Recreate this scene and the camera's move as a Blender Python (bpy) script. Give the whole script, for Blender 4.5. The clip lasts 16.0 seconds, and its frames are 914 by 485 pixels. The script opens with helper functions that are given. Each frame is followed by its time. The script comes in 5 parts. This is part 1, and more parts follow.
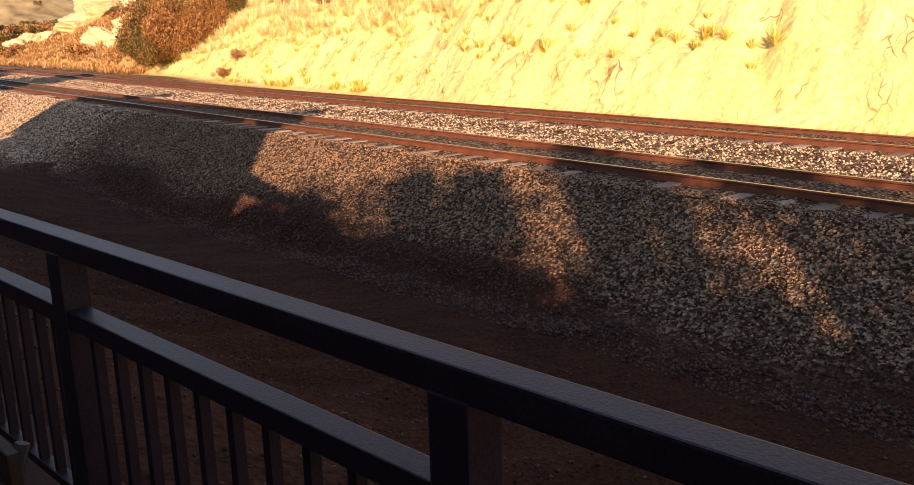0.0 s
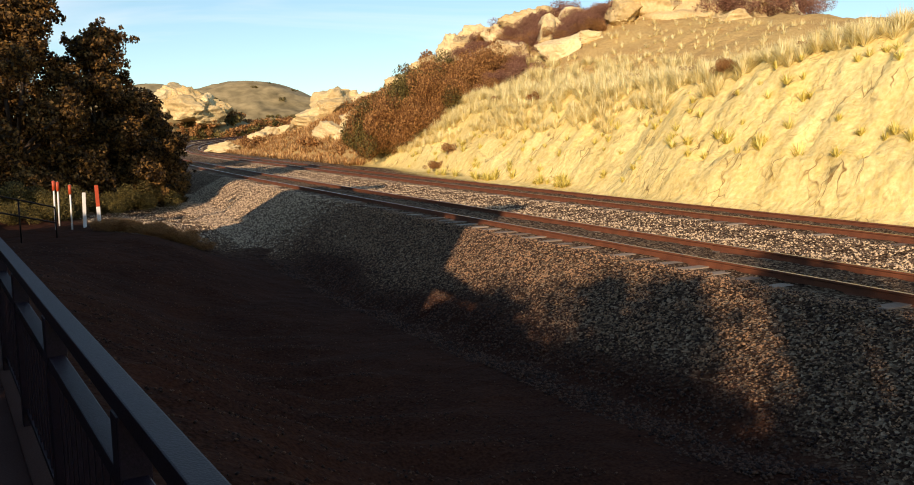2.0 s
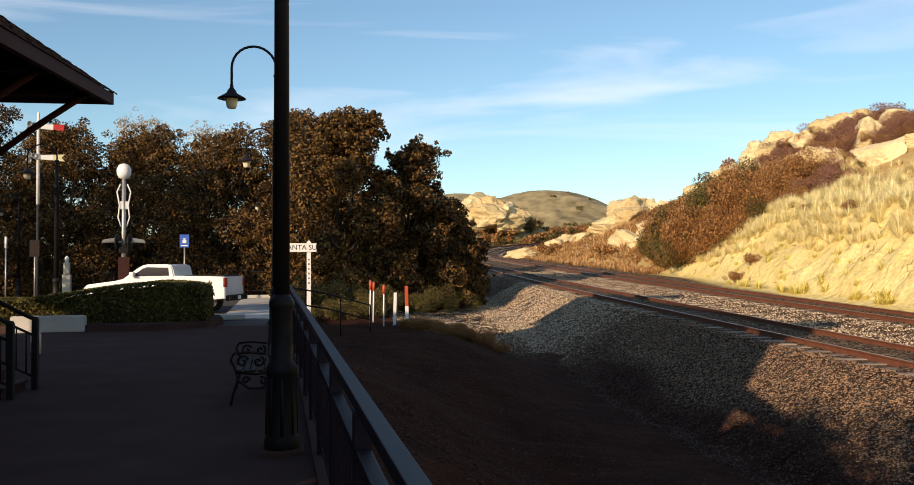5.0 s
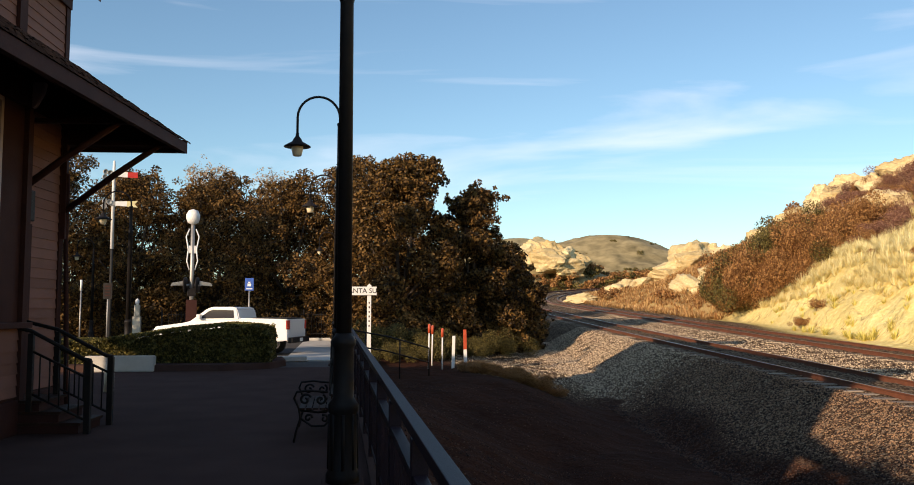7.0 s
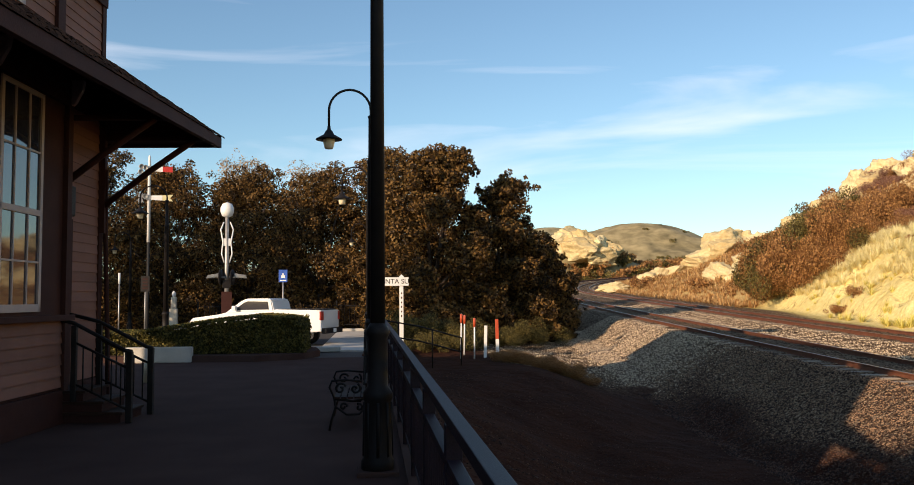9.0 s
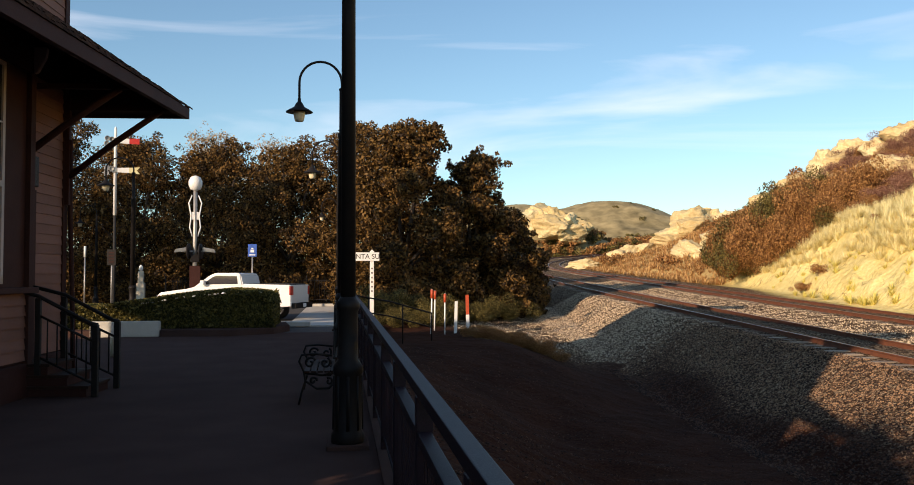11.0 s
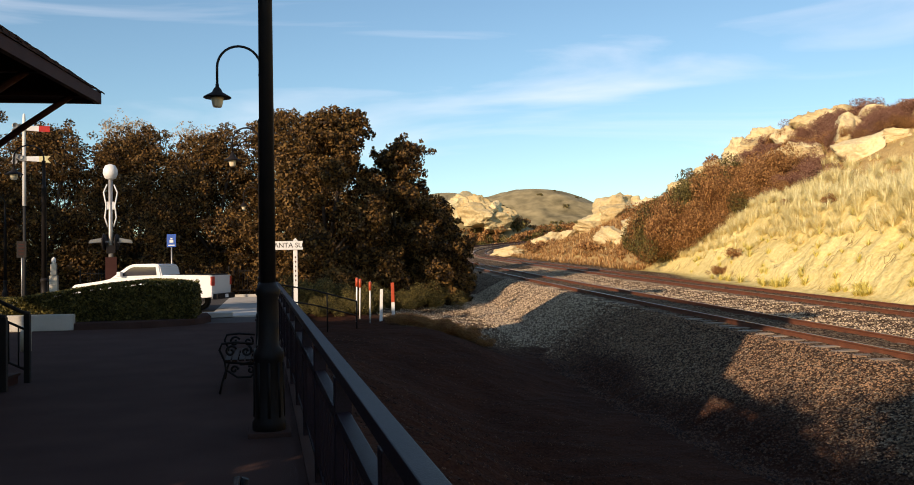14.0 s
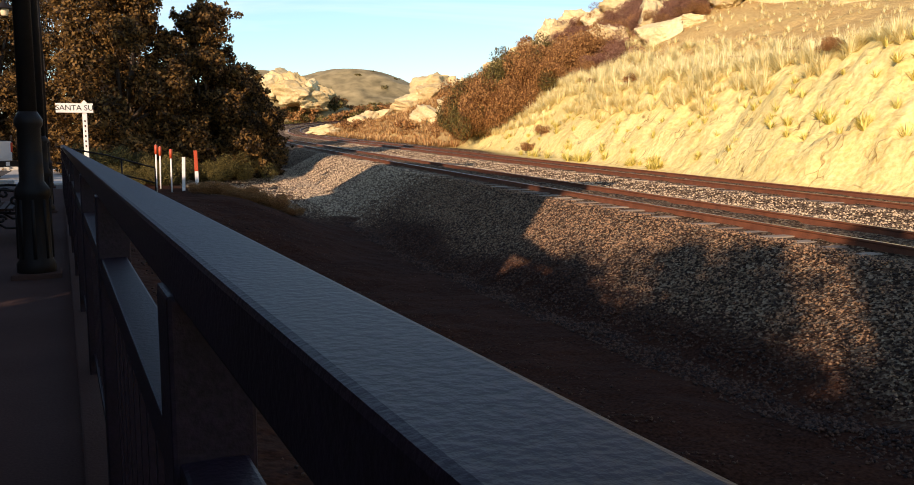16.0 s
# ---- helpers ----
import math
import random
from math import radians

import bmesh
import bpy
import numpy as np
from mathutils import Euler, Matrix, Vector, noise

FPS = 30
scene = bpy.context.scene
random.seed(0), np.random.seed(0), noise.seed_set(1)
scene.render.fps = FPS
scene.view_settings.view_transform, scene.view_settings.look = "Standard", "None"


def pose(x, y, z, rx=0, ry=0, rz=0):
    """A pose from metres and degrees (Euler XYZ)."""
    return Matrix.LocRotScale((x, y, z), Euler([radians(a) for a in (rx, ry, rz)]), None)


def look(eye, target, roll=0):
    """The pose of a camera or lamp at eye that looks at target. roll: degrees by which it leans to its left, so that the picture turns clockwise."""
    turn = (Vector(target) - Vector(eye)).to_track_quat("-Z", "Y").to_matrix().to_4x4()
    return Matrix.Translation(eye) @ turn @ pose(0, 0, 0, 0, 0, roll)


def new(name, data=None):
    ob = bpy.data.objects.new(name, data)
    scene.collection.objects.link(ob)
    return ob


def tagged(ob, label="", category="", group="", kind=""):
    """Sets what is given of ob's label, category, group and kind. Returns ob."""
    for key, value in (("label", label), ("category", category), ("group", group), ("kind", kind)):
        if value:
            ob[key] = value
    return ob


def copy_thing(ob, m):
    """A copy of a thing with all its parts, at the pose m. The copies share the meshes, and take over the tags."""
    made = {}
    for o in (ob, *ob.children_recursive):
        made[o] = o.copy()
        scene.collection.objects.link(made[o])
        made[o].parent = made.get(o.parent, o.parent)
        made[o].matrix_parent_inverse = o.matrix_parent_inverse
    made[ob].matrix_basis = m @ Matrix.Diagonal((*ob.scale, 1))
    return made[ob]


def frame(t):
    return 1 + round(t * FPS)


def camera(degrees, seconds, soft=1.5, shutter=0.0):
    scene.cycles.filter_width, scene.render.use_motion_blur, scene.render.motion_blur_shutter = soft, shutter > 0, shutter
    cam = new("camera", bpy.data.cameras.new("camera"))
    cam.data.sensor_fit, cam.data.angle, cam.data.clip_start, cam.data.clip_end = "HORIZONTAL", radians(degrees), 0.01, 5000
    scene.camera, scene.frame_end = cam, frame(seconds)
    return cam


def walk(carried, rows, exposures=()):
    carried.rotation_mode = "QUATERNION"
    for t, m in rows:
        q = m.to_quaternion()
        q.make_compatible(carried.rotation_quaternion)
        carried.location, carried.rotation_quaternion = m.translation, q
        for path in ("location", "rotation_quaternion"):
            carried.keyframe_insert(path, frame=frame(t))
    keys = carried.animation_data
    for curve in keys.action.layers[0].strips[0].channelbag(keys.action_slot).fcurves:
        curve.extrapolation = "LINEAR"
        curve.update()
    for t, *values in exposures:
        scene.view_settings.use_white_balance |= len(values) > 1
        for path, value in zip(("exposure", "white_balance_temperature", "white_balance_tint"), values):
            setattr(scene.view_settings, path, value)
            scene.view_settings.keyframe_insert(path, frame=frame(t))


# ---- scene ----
cam = camera(56.21, 16.0, soft=0.9)
PATH = [
    (0, (-0.584, -1.397, 1.579), (0.7925, -0.0122, 1.1462), -2.02),
    (0.5, (-0.368, -1.325, 1.654), (0.9405, 0.1370, 1.2651), -2.11),
    (1, (-0.206, -1.240, 1.695), (1.1221, 0.2376, 1.4655), -3.49),
    (1.5, (-0.094, -1.155, 1.728), (1.1049, 0.4262, 1.4787), -2.07),
    (2, (-0.010, -1.156, 1.717), (1.0189, 0.5463, 1.5051), -1.57),
    (2.5, (0.036, -1.100, 1.703), (0.9285, 0.6835, 1.5527), -1.63),
    (3, (0.026, -1.088, 1.697), (0.7767, 0.7630, 1.5949), -1.67),
    (3.5, (0.018, -1.108, 1.693), (0.6400, 0.7915, 1.6133), -1.26),
    (4, (0.009, -1.105, 1.716), (0.5607, 0.8167, 1.6645), -0.85),
    (4.5, (-0.003, -1.100, 1.709), (0.4698, 0.8430, 1.7052), -0.51),
    (5, (-0.001, -1.042, 1.718), (0.4095, 0.9148, 1.7676), -0.29),
    (5.2, (-0.028, -1.117, 1.718), (0.3470, 0.8466, 1.7642), -0.09),
    (7.3, (-0.020, -1.388, 1.677), (0.2324, 0.5892, 1.8372), -0.19),
    (7.5, (-0.041, -1.429, 1.679), (0.1905, 0.5520, 1.8231), -0.31),
    (8, (-0.026, -1.431, 1.684), (0.1663, 0.5542, 1.8364), -0.70),
    (10.5, (-0.045, -1.403, 1.654), (0.2013, 0.5805, 1.7347), -0.10),
    (11, (-0.036, -1.385, 1.652), (0.2335, 0.5957, 1.7279), -0.14),
    (11.5, (-0.036, -1.422, 1.647), (0.2657, 0.5534, 1.7251), 0.02),
    (12, (-0.026, -1.441, 1.675), (0.3102, 0.5289, 1.7488), 0.14),
    (12.5, (-0.016, -1.388, 1.638), (0.3438, 0.5788, 1.6689), 0.23),
    (13, (-0.014, -1.377, 1.634), (0.3644, 0.5870, 1.6655), 0.06),
    (13.5, (-0.021, -1.418, 1.640), (0.3830, 0.5403, 1.6919), -0.34),
    (14, (0.008, -1.415, 1.603), (0.4469, 0.5352, 1.6511), -0.90),
    (14.5, (0.098, -1.337, 1.523), (0.6817, 0.5751, 1.4783), -2.53),
    (15, (0.124, -1.444, 1.418), (0.7794, 0.4451, 1.4673), -1.59),
    (15.5, (0.128, -1.457, 1.333), (0.9448, 0.3684, 1.3150), -0.72),
    (16, (0.282, -1.364, 1.152), (1.1121, 0.4410, 0.9238), -0.18),
]
EXPOSURES = [(0.0, 0.78, 8300, 46), (0.5, 0.68, 8300, 44), (1.0, 0.1, 7600, 29), (1.5, 0.1, 7400, 27), (2.5, 0.05, 6900, 25), (3.5, 0.02, 6850, 24), (5.0, 0.08, 6850, 24), (8.0, 0.14, 6850, 24), (12.0, 0.1, 6850, 24), (13.5, 0.05, 6850, 24), (15.0, 0.05, 6850, 24), (15.5, -0.05, 6850, 25), (16.0, 0.28, 6900, 29)]
walk(cam, [(t, look(eye, target, roll)) for t, eye, target, roll in PATH], EXPOSURES)

# ---- world and sun ----
SUN_AZ, SUN_EL = radians(46.0), radians(16.5)      # the light travels towards this heading, right of +y
world = bpy.data.worlds.new("sky")
scene.world = world
world.use_nodes = True
wn, wl = world.node_tree.nodes, world.node_tree.links
wn.clear()
sky = wn.new("ShaderNodeTexSky")
sky.sky_type, sky.sun_disc = "NISHITA", False
sky.sun_elevation, sky.sun_rotation = SUN_EL, radians(225)
sky.air_density, sky.dust_density, sky.ozone_density = 1.0, 0.25, 2.0
wco = wn.new("ShaderNodeTexCoord")
wmap = wn.new("ShaderNodeMapping")
wmap.inputs["Scale"].default_value = (1.2, 2.2, 9.0)
wmap.inputs["Rotation"].default_value = (0.0, 0.12, 0.5)
wno = wn.new("ShaderNodeTexNoise")
wno.inputs["Scale"].default_value, wno.inputs["Detail"].default_value = 1.6, 7.0
wno.inputs["Distortion"].default_value = 0.6
wra = wn.new("ShaderNodeValToRGB")
wra.color_ramp.elements[0].position, wra.color_ramp.elements[1].position = 0.52, 0.95
wmix = wn.new("ShaderNodeMixRGB")
wmix.inputs[2].default_value = (7.5, 8.2, 8.6, 1)
wbg = wn.new("ShaderNodeBackground")
wbg.inputs["Strength"].default_value = 0.14
wout = wn.new("ShaderNodeOutputWorld")
wl.new(wco.outputs["Generated"], wmap.inputs[0])
wl.new(wmap.outputs[0], wno.inputs["Vector"])
wl.new(wno.outputs["Fac"], wra.inputs[0])
wl.new(wra.outputs[0], wmix.inputs[0])
wtint = wn.new("ShaderNodeMixRGB")
wtint.blend_type = "MULTIPLY"
wtint.inputs[0].default_value, wtint.inputs[2].default_value = 1.0, (0.82, 1.06, 1.04, 1)
wl.new(sky.outputs[0], wtint.inputs[1])
wl.new(wtint.outputs[0], wmix.inputs[1])
wl.new(wmix.outputs[0], wbg.inputs[0])
wl.new(wbg.outputs[0], wout.inputs[0])

sun = new("sun", bpy.data.lights.new("sun", "SUN"))
sun.data.energy, sun.data.angle, sun.data.color = 5.0, radians(0.5), (1.0, 0.83, 0.56)
SUN_DIR = Vector((math.sin(SUN_AZ) * math.cos(SUN_EL), math.cos(SUN_AZ) * math.cos(SUN_EL), -math.sin(SUN_EL)))
sun.matrix_world = look(Vector((-30, -30, 40)), Vector((-30, -30, 40)) + SUN_DIR)


# ---- materials ----
def mat(name, low, high, rough=0.8, scale=4.0, fine=60.0, bump=0.15, metal=0.0, mottle=0.5, island=0.0, random_object=0.0, bump_scale=None, spec=0.5):
    """A surface that varies between two colours at two scales, with fine relief."""
    m = bpy.data.materials.new(name)
    m.use_nodes = True
    n, k = m.node_tree.nodes, m.node_tree.links
    b = n["Principled BSDF"]
    co = n.new("ShaderNodeTexCoord")
    a = n.new("ShaderNodeTexNoise")
    a.inputs["Scale"].default_value, a.inputs["Detail"].default_value = scale, 6.0
    f = n.new("ShaderNodeTexNoise")
    f.inputs["Scale"].default_value, f.inputs["Detail"].default_value = fine, 4.0
    k.new(co.outputs["Object"], a.inputs["Vector"])
    k.new(co.outputs["Object"], f.inputs["Vector"])
    mix = n.new("ShaderNodeMath")
    mix.operation = "MULTIPLY_ADD"
    k.new(f.outputs["Fac"], mix.inputs[0])
    mix.inputs[1].default_value = 1.0 - mottle
    sc = n.new("ShaderNodeMath")
    sc.operation = "MULTIPLY"
    k.new(a.outputs["Fac"], sc.inputs[0])
    sc.inputs[1].default_value = mottle
    k.new(sc.outputs[0], mix.inputs[2])
    last = mix
    for amount, node, out in ((island, "ShaderNodeNewGeometry", "Random Per Island"), (random_object, "ShaderNodeObjectInfo", "Random")):
        if amount:
            g = n.new(node)
            ma = n.new("ShaderNodeMath")
            ma.operation = "MULTIPLY_ADD"
            k.new(g.outputs[out], ma.inputs[0])
            ma.inputs[1].default_value = amount
            k.new(last.outputs[0], ma.inputs[2])
            sub = n.new("ShaderNodeMath")
            sub.operation = "SUBTRACT"
            k.new(ma.outputs[0], sub.inputs[0])
            sub.inputs[1].default_value = amount / 2
            last = sub
    ramp = n.new("ShaderNodeValToRGB")
    ramp.color_ramp.elements[0].position, ramp.color_ramp.elements[1].position = 0.32, 0.68
    ramp.color_ramp.elements[0].color, ramp.color_ramp.elements[1].color = (*low, 1), (*high, 1)
    k.new(last.outputs[0], ramp.inputs[0])
    k.new(ramp.outputs[0], b.inputs["Base Color"])
    b.inputs["Roughness"].default_value, b.inputs["Metallic"].default_value = rough, metal
    b.inputs["Specular IOR Level"].default_value = spec
    if bump:
        bu = n.new("ShaderNodeBump")
        bu.inputs["Strength"].default_value = bump
        bu.inputs["Distance"].default_value = 0.02
        if bump_scale:
            h = n.new("ShaderNodeTexNoise")
            h.inputs["Scale"].default_value, h.inputs["Detail"].default_value = bump_scale, 5.0
            k.new(co.outputs["Object"], h.inputs["Vector"])
            k.new(h.outputs["Fac"], bu.inputs["Height"])
        else:
            k.new(f.outputs["Fac"], bu.inputs["Height"])
        k.new(bu.outputs[0], b.inputs["Normal"])
    return m


def leaf_mat(name, low, high):
    """Leaves: colour varies from leaf to leaf, and some light passes through."""
    m = mat(name, low, high, 0.6, 0.6, 5.0, 0.0, island=0.9, spec=0.25)
    n, k = m.node_tree.nodes, m.node_tree.links
    b, out = n["Principled BSDF"], n["Material Output"]
    tr = n.new("ShaderNodeBsdfTranslucent")
    k.new(b.inputs["Base Color"].links[0].from_socket, tr.inputs[0])
    mx = n.new("ShaderNodeMixShader")
    mx.inputs[0].default_value = 0.25
    k.new(b.outputs[0], mx.inputs[1])
    k.new(tr.outputs[0], mx.inputs[2])
    k.new(mx.outputs[0], out.inputs[0])
    return m


# Violet upper tone puts the lilac sky sheen into the paint colour
M_PAINT = mat("sheen_tinted_brown_paint", (0.007, 0.004, 0.006), (0.027, 0.015, 0.026), 0.5, 7, 130, 0.1, mottle=0.35, spec=0.2)
M_IRON = mat("black_cast_iron", (0.010, 0.009, 0.009), (0.022, 0.018, 0.017), 0.5, 8, 160, 0.2, spec=0.15)
# Far darker than bare concrete: the platform's shade is put into its colour
M_SHADE_CONC = mat("concrete", (0.050, 0.027, 0.023), (0.088, 0.051, 0.043), 0.95, 1.2, 90, 0.2, spec=0.08)
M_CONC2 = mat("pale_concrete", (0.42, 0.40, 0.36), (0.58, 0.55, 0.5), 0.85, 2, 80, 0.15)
M_ROAD = mat("asphalt", (0.035, 0.033, 0.032), (0.075, 0.07, 0.068), 0.92, 1.0, 120, 0.35)
M_RAIL = mat("rusty_rail_steel", (0.085, 0.026, 0.012), (0.20, 0.068, 0.03), 0.75, 5, 90, 0.25)
M_HEAD = mat("worn_rail_head", (0.22, 0.16, 0.12), (0.42, 0.36, 0.31), 0.3, 3, 60, 0.1, metal=0.9)
M_TIE = mat("concrete_sleeper", (0.17, 0.12, 0.085), (0.36, 0.29, 0.215), 0.9, 3, 70, 0.25, random_object=0.4)
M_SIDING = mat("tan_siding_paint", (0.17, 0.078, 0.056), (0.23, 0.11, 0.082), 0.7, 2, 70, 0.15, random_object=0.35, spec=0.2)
M_TRIM = mat("dark_brown_trim", (0.034, 0.012, 0.010), (0.060, 0.024, 0.019), 0.7, 3, 60, 0.15, spec=0.12)
M_SASH = mat("pale_sash_paint", (0.36, 0.28, 0.26), (0.46, 0.37, 0.34), 0.55, 3, 60, 0.1)
M_ROOF = mat("brown_shingle", (0.032, 0.016, 0.012), (0.08, 0.042, 0.030), 0.9, 3, 60, 0.4, island=0.4, spec=0.1)
M_SOFFIT = mat("brown_soffit_board", (0.040, 0.018, 0.014), (0.072, 0.034, 0.027), 0.75, 2, 50, 0.2, spec=0.1)
M_WHITE = mat("white_paint", (0.70, 0.69, 0.66), (0.82, 0.81, 0.79), 0.5, 3, 60, 0.05)
M_CAR = mat("white_car_paint", (0.74, 0.74, 0.73), (0.80, 0.80, 0.79), 0.22, 1, 20, 0.0)
M_RUBBER = mat("tyre_rubber", (0.012, 0.012, 0.012), (0.025, 0.024, 0.023), 0.85, 8, 80, 0.2)
M_CHROME = mat("chrome", (0.5, 0.5, 0.5), (0.65, 0.65, 0.65), 0.18, 4, 40, 0.0, metal=1.0)
M_RED = mat("red_plastic", (0.42, 0.02, 0.012), (0.6, 0.04, 0.02), 0.3, 6, 40, 0.0)
M_ORANGE = mat("orange_red_marker", (0.40, 0.05, 0.016), (0.56, 0.09, 0.028), 0.5, 6, 40, 0.05)
M_BLUE = mat("blue_sign_face", (0.03, 0.09, 0.38), (0.05, 0.13, 0.46), 0.4, 6, 40, 0.0)
M_YELLOW = mat("cream_yellow_paint", (0.62, 0.54, 0.28), (0.74, 0.66, 0.38), 0.5, 6, 40, 0.05)
M_CREAM = mat("cream_paint", (0.5, 0.43, 0.32), (0.64, 0.56, 0.44), 0.55, 6, 40, 0.05)
M_GALV = mat("galvanised_steel", (0.28, 0.27, 0.25), (0.42, 0.4, 0.38), 0.45, 8, 60, 0.1, metal=0.7)
M_LAMP = mat("milky_lamp_glass", (0.7, 0.58, 0.38), (0.8, 0.68, 0.48), 0.25, 6, 40, 0.0)
M_WOOD = mat("dark_bench_slat", (0.022, 0.011, 0.008), (0.05, 0.026, 0.018), 0.6, 6, 60, 0.2, spec=0.1)
M_BARK = mat("oak_bark", (0.045, 0.030, 0.022), (0.12, 0.085, 0.06), 0.95, 5, 40, 0.6)
M_ROCK = mat("tan_sandstone", (0.46, 0.34, 0.155), (0.74, 0.61, 0.35), 0.92, 0.5, 9, 0.9, bump_scale=2.6, random_object=0.25)
# One ballast stone, two colours: bright for sun, darker for shade
M_BALLAST = mat("sunlit_ballast_stone", (0.11, 0.07, 0.048), (0.66, 0.51, 0.34), 0.9, 8, 40, 0.3, island=0.8)
M_SHADE_STONE = mat("shade_toned_shoulder_stone", (0.028, 0.0125, 0.008), (0.36, 0.215, 0.12), 0.92, 8, 40, 0.3, island=0.75)
# Earth-stained gravel, coloured darker still so the lower bank reads as shade
M_DIRTY = mat("shaded_earthy_gravel", (0.020, 0.008, 0.005), (0.105, 0.050, 0.028), 0.95, 3, 40, 0.3, island=0.7)
M_OAK = leaf_mat("oak_leaf", (0.028, 0.015, 0.005), (0.21, 0.115, 0.032))
M_HEDGE = leaf_mat("hedge_leaf", (0.05, 0.046, 0.012), (0.21, 0.17, 0.045))
M_SHRUB = leaf_mat("chaparral_leaf", (0.18, 0.080, 0.028), (0.48, 0.25, 0.09))
M_SHRUBP = leaf_mat("purple_brown_twig", (0.15, 0.066, 0.044), (0.38, 0.20, 0.13))
M_TAWNY = leaf_mat("tawny_slope_grass", (0.34, 0.17, 0.06), (0.66, 0.42, 0.18))
M_SHRUBG = leaf_mat("olive_shrub_leaf", (0.055, 0.046, 0.014), (0.20, 0.155, 0.045))
M_BARE = leaf_mat("bare_crown_twig", (0.30, 0.22, 0.14), (0.50, 0.40, 0.27))
M_GRASS = leaf_mat("dry_straw_grass", (0.72, 0.60, 0.27), (0.94, 0.87, 0.52))
M_GRASSG = leaf_mat("yellow_green_grass", (0.55, 0.46, 0.10), (0.86, 0.76, 0.26))
M_GLASS = bpy.data.materials.new("window_glass")
M_GLASS.use_nodes = True
_g = M_GLASS.node_tree.nodes["Principled BSDF"]
_g.inputs["Base Color"].default_value, _g.inputs["Roughness"].default_value = (0.03, 0.03, 0.04, 1), 0.04
_g.inputs["Specular IOR Level"].default_value = 0.9


def ground_mat():
    """Dirt, ballast bed and dry hillside, chosen by the vertex weights 'ballast' and 'hill'."""
    m = bpy.data.materials.new("earth_ballast_and_hillside")
    m.use_nodes = True
    n, k = m.node_tree.nodes, m.node_tree.links
    b = n["Principled BSDF"]
    co = n.new("ShaderNodeTexCoord")

    def noise_tex(scale, detail=6.0):
        a = n.new("ShaderNodeTexNoise")
        a.inputs["Scale"].default_value, a.inputs["Detail"].default_value = scale, detail
        k.new(co.outputs["Object"], a.inputs["Vector"])
        return a.outputs["Fac"]

    def ramp(fac, *stops):
        r = n.new("ShaderNodeValToRGB")
        while len(r.color_ramp.elements) < len(stops):
            r.color_ramp.elements.new(0.5)
        for e, (p, c) in zip(r.color_ramp.elements, stops):
            e.position, e.color = p, (*c, 1)
        k.new(fac, r.inputs[0])
        return r.outputs[0]

    def blend(fac, a, c, mode="MIX"):
        x = n.new("ShaderNodeMixRGB")
        x.blend_type = mode
        if isinstance(fac, float):
            x.inputs[0].default_value = fac
        else:
            k.new(fac, x.inputs[0])
        k.new(a, x.inputs[1])
        k.new(c, x.inputs[2])
        return x.outputs[0]

    dirt = blend(0.45, ramp(noise_tex(0.7), (0.35, (0.021, 0.0075, 0.005)), (0.65, (0.050, 0.018, 0.010))),
                 ramp(noise_tex(26), (0.35, (0.016, 0.007, 0.005)), (0.7, (0.10, 0.044, 0.026))))
    vo = n.new("ShaderNodeTexVoronoi")
    vo.inputs["Scale"].default_value = 24
    k.new(co.outputs["Object"], vo.inputs["Vector"])
    sep = n.new("ShaderNodeSeparateColor")
    k.new(vo.outputs["Color"], sep.inputs[0])
    stones = ramp(sep.outputs[0], (0.0, (0.034, 0.02, 0.014)), (0.55, (0.14, 0.09, 0.058)), (1.0, (0.5, 0.37, 0.24)))
    hill_a = ramp(noise_tex(0.5), (0.3, (0.66, 0.50, 0.165)), (0.7, (0.88, 0.755, 0.35)))
    hill_b = ramp(noise_tex(7), (0.3, (0.55, 0.40, 0.115)), (0.72, (0.90, 0.78, 0.40)))
    hill = blend(0.5, hill_a, hill_b)
    at_b, at_h, at_g = (n.new("ShaderNodeAttribute") for _ in range(3))
    at_b.attribute_name, at_h.attribute_name, at_g.attribute_name = "ballast", "hill", "grass"
    grass = blend(0.5, ramp(noise_tex(0.35), (0.3, (0.36, 0.22, 0.09)), (0.7, (0.58, 0.42, 0.17))), ramp(noise_tex(9), (0.3, (0.30, 0.18, 0.07)), (0.7, (0.66, 0.50, 0.22))))
    # weathering cracks in the bare cutting, drawn out downhill; their shade is painted as dark lines
    mp = n.new("ShaderNodeMapping")
    mp.inputs["Scale"].default_value = (0.5, 2.3, 0.75)
    wob = n.new("ShaderNodeTexNoise")
    wob.inputs["Scale"].default_value = 1.1
    k.new(co.outputs["Object"], wob.inputs["Vector"])
    shift = n.new("ShaderNodeMixRGB")
    shift.blend_type = "ADD"
    shift.inputs[0].default_value = 0.9
    k.new(co.outputs["Object"], shift.inputs[1])
    k.new(wob.outputs["Color"], shift.inputs[2])
    k.new(shift.outputs[0], mp.inputs[0])
    crack = n.new("ShaderNodeTexVoronoi")
    crack.feature = "DISTANCE_TO_EDGE"
    crack.inputs["Scale"].default_value = 1.15
    k.new(mp.outputs[0], crack.inputs["Vector"])
    line = ramp(crack.outputs["Distance"], (0.0, (1, 1, 1)), (0.045, (0, 0, 0)))
    some = ramp(noise_tex(0.8), (0.48, (0, 0, 0)), (0.62, (1, 1, 1)))
    both = blend(1.0, line, some, "MULTIPLY")
    dark = n.new("ShaderNodeRGB")
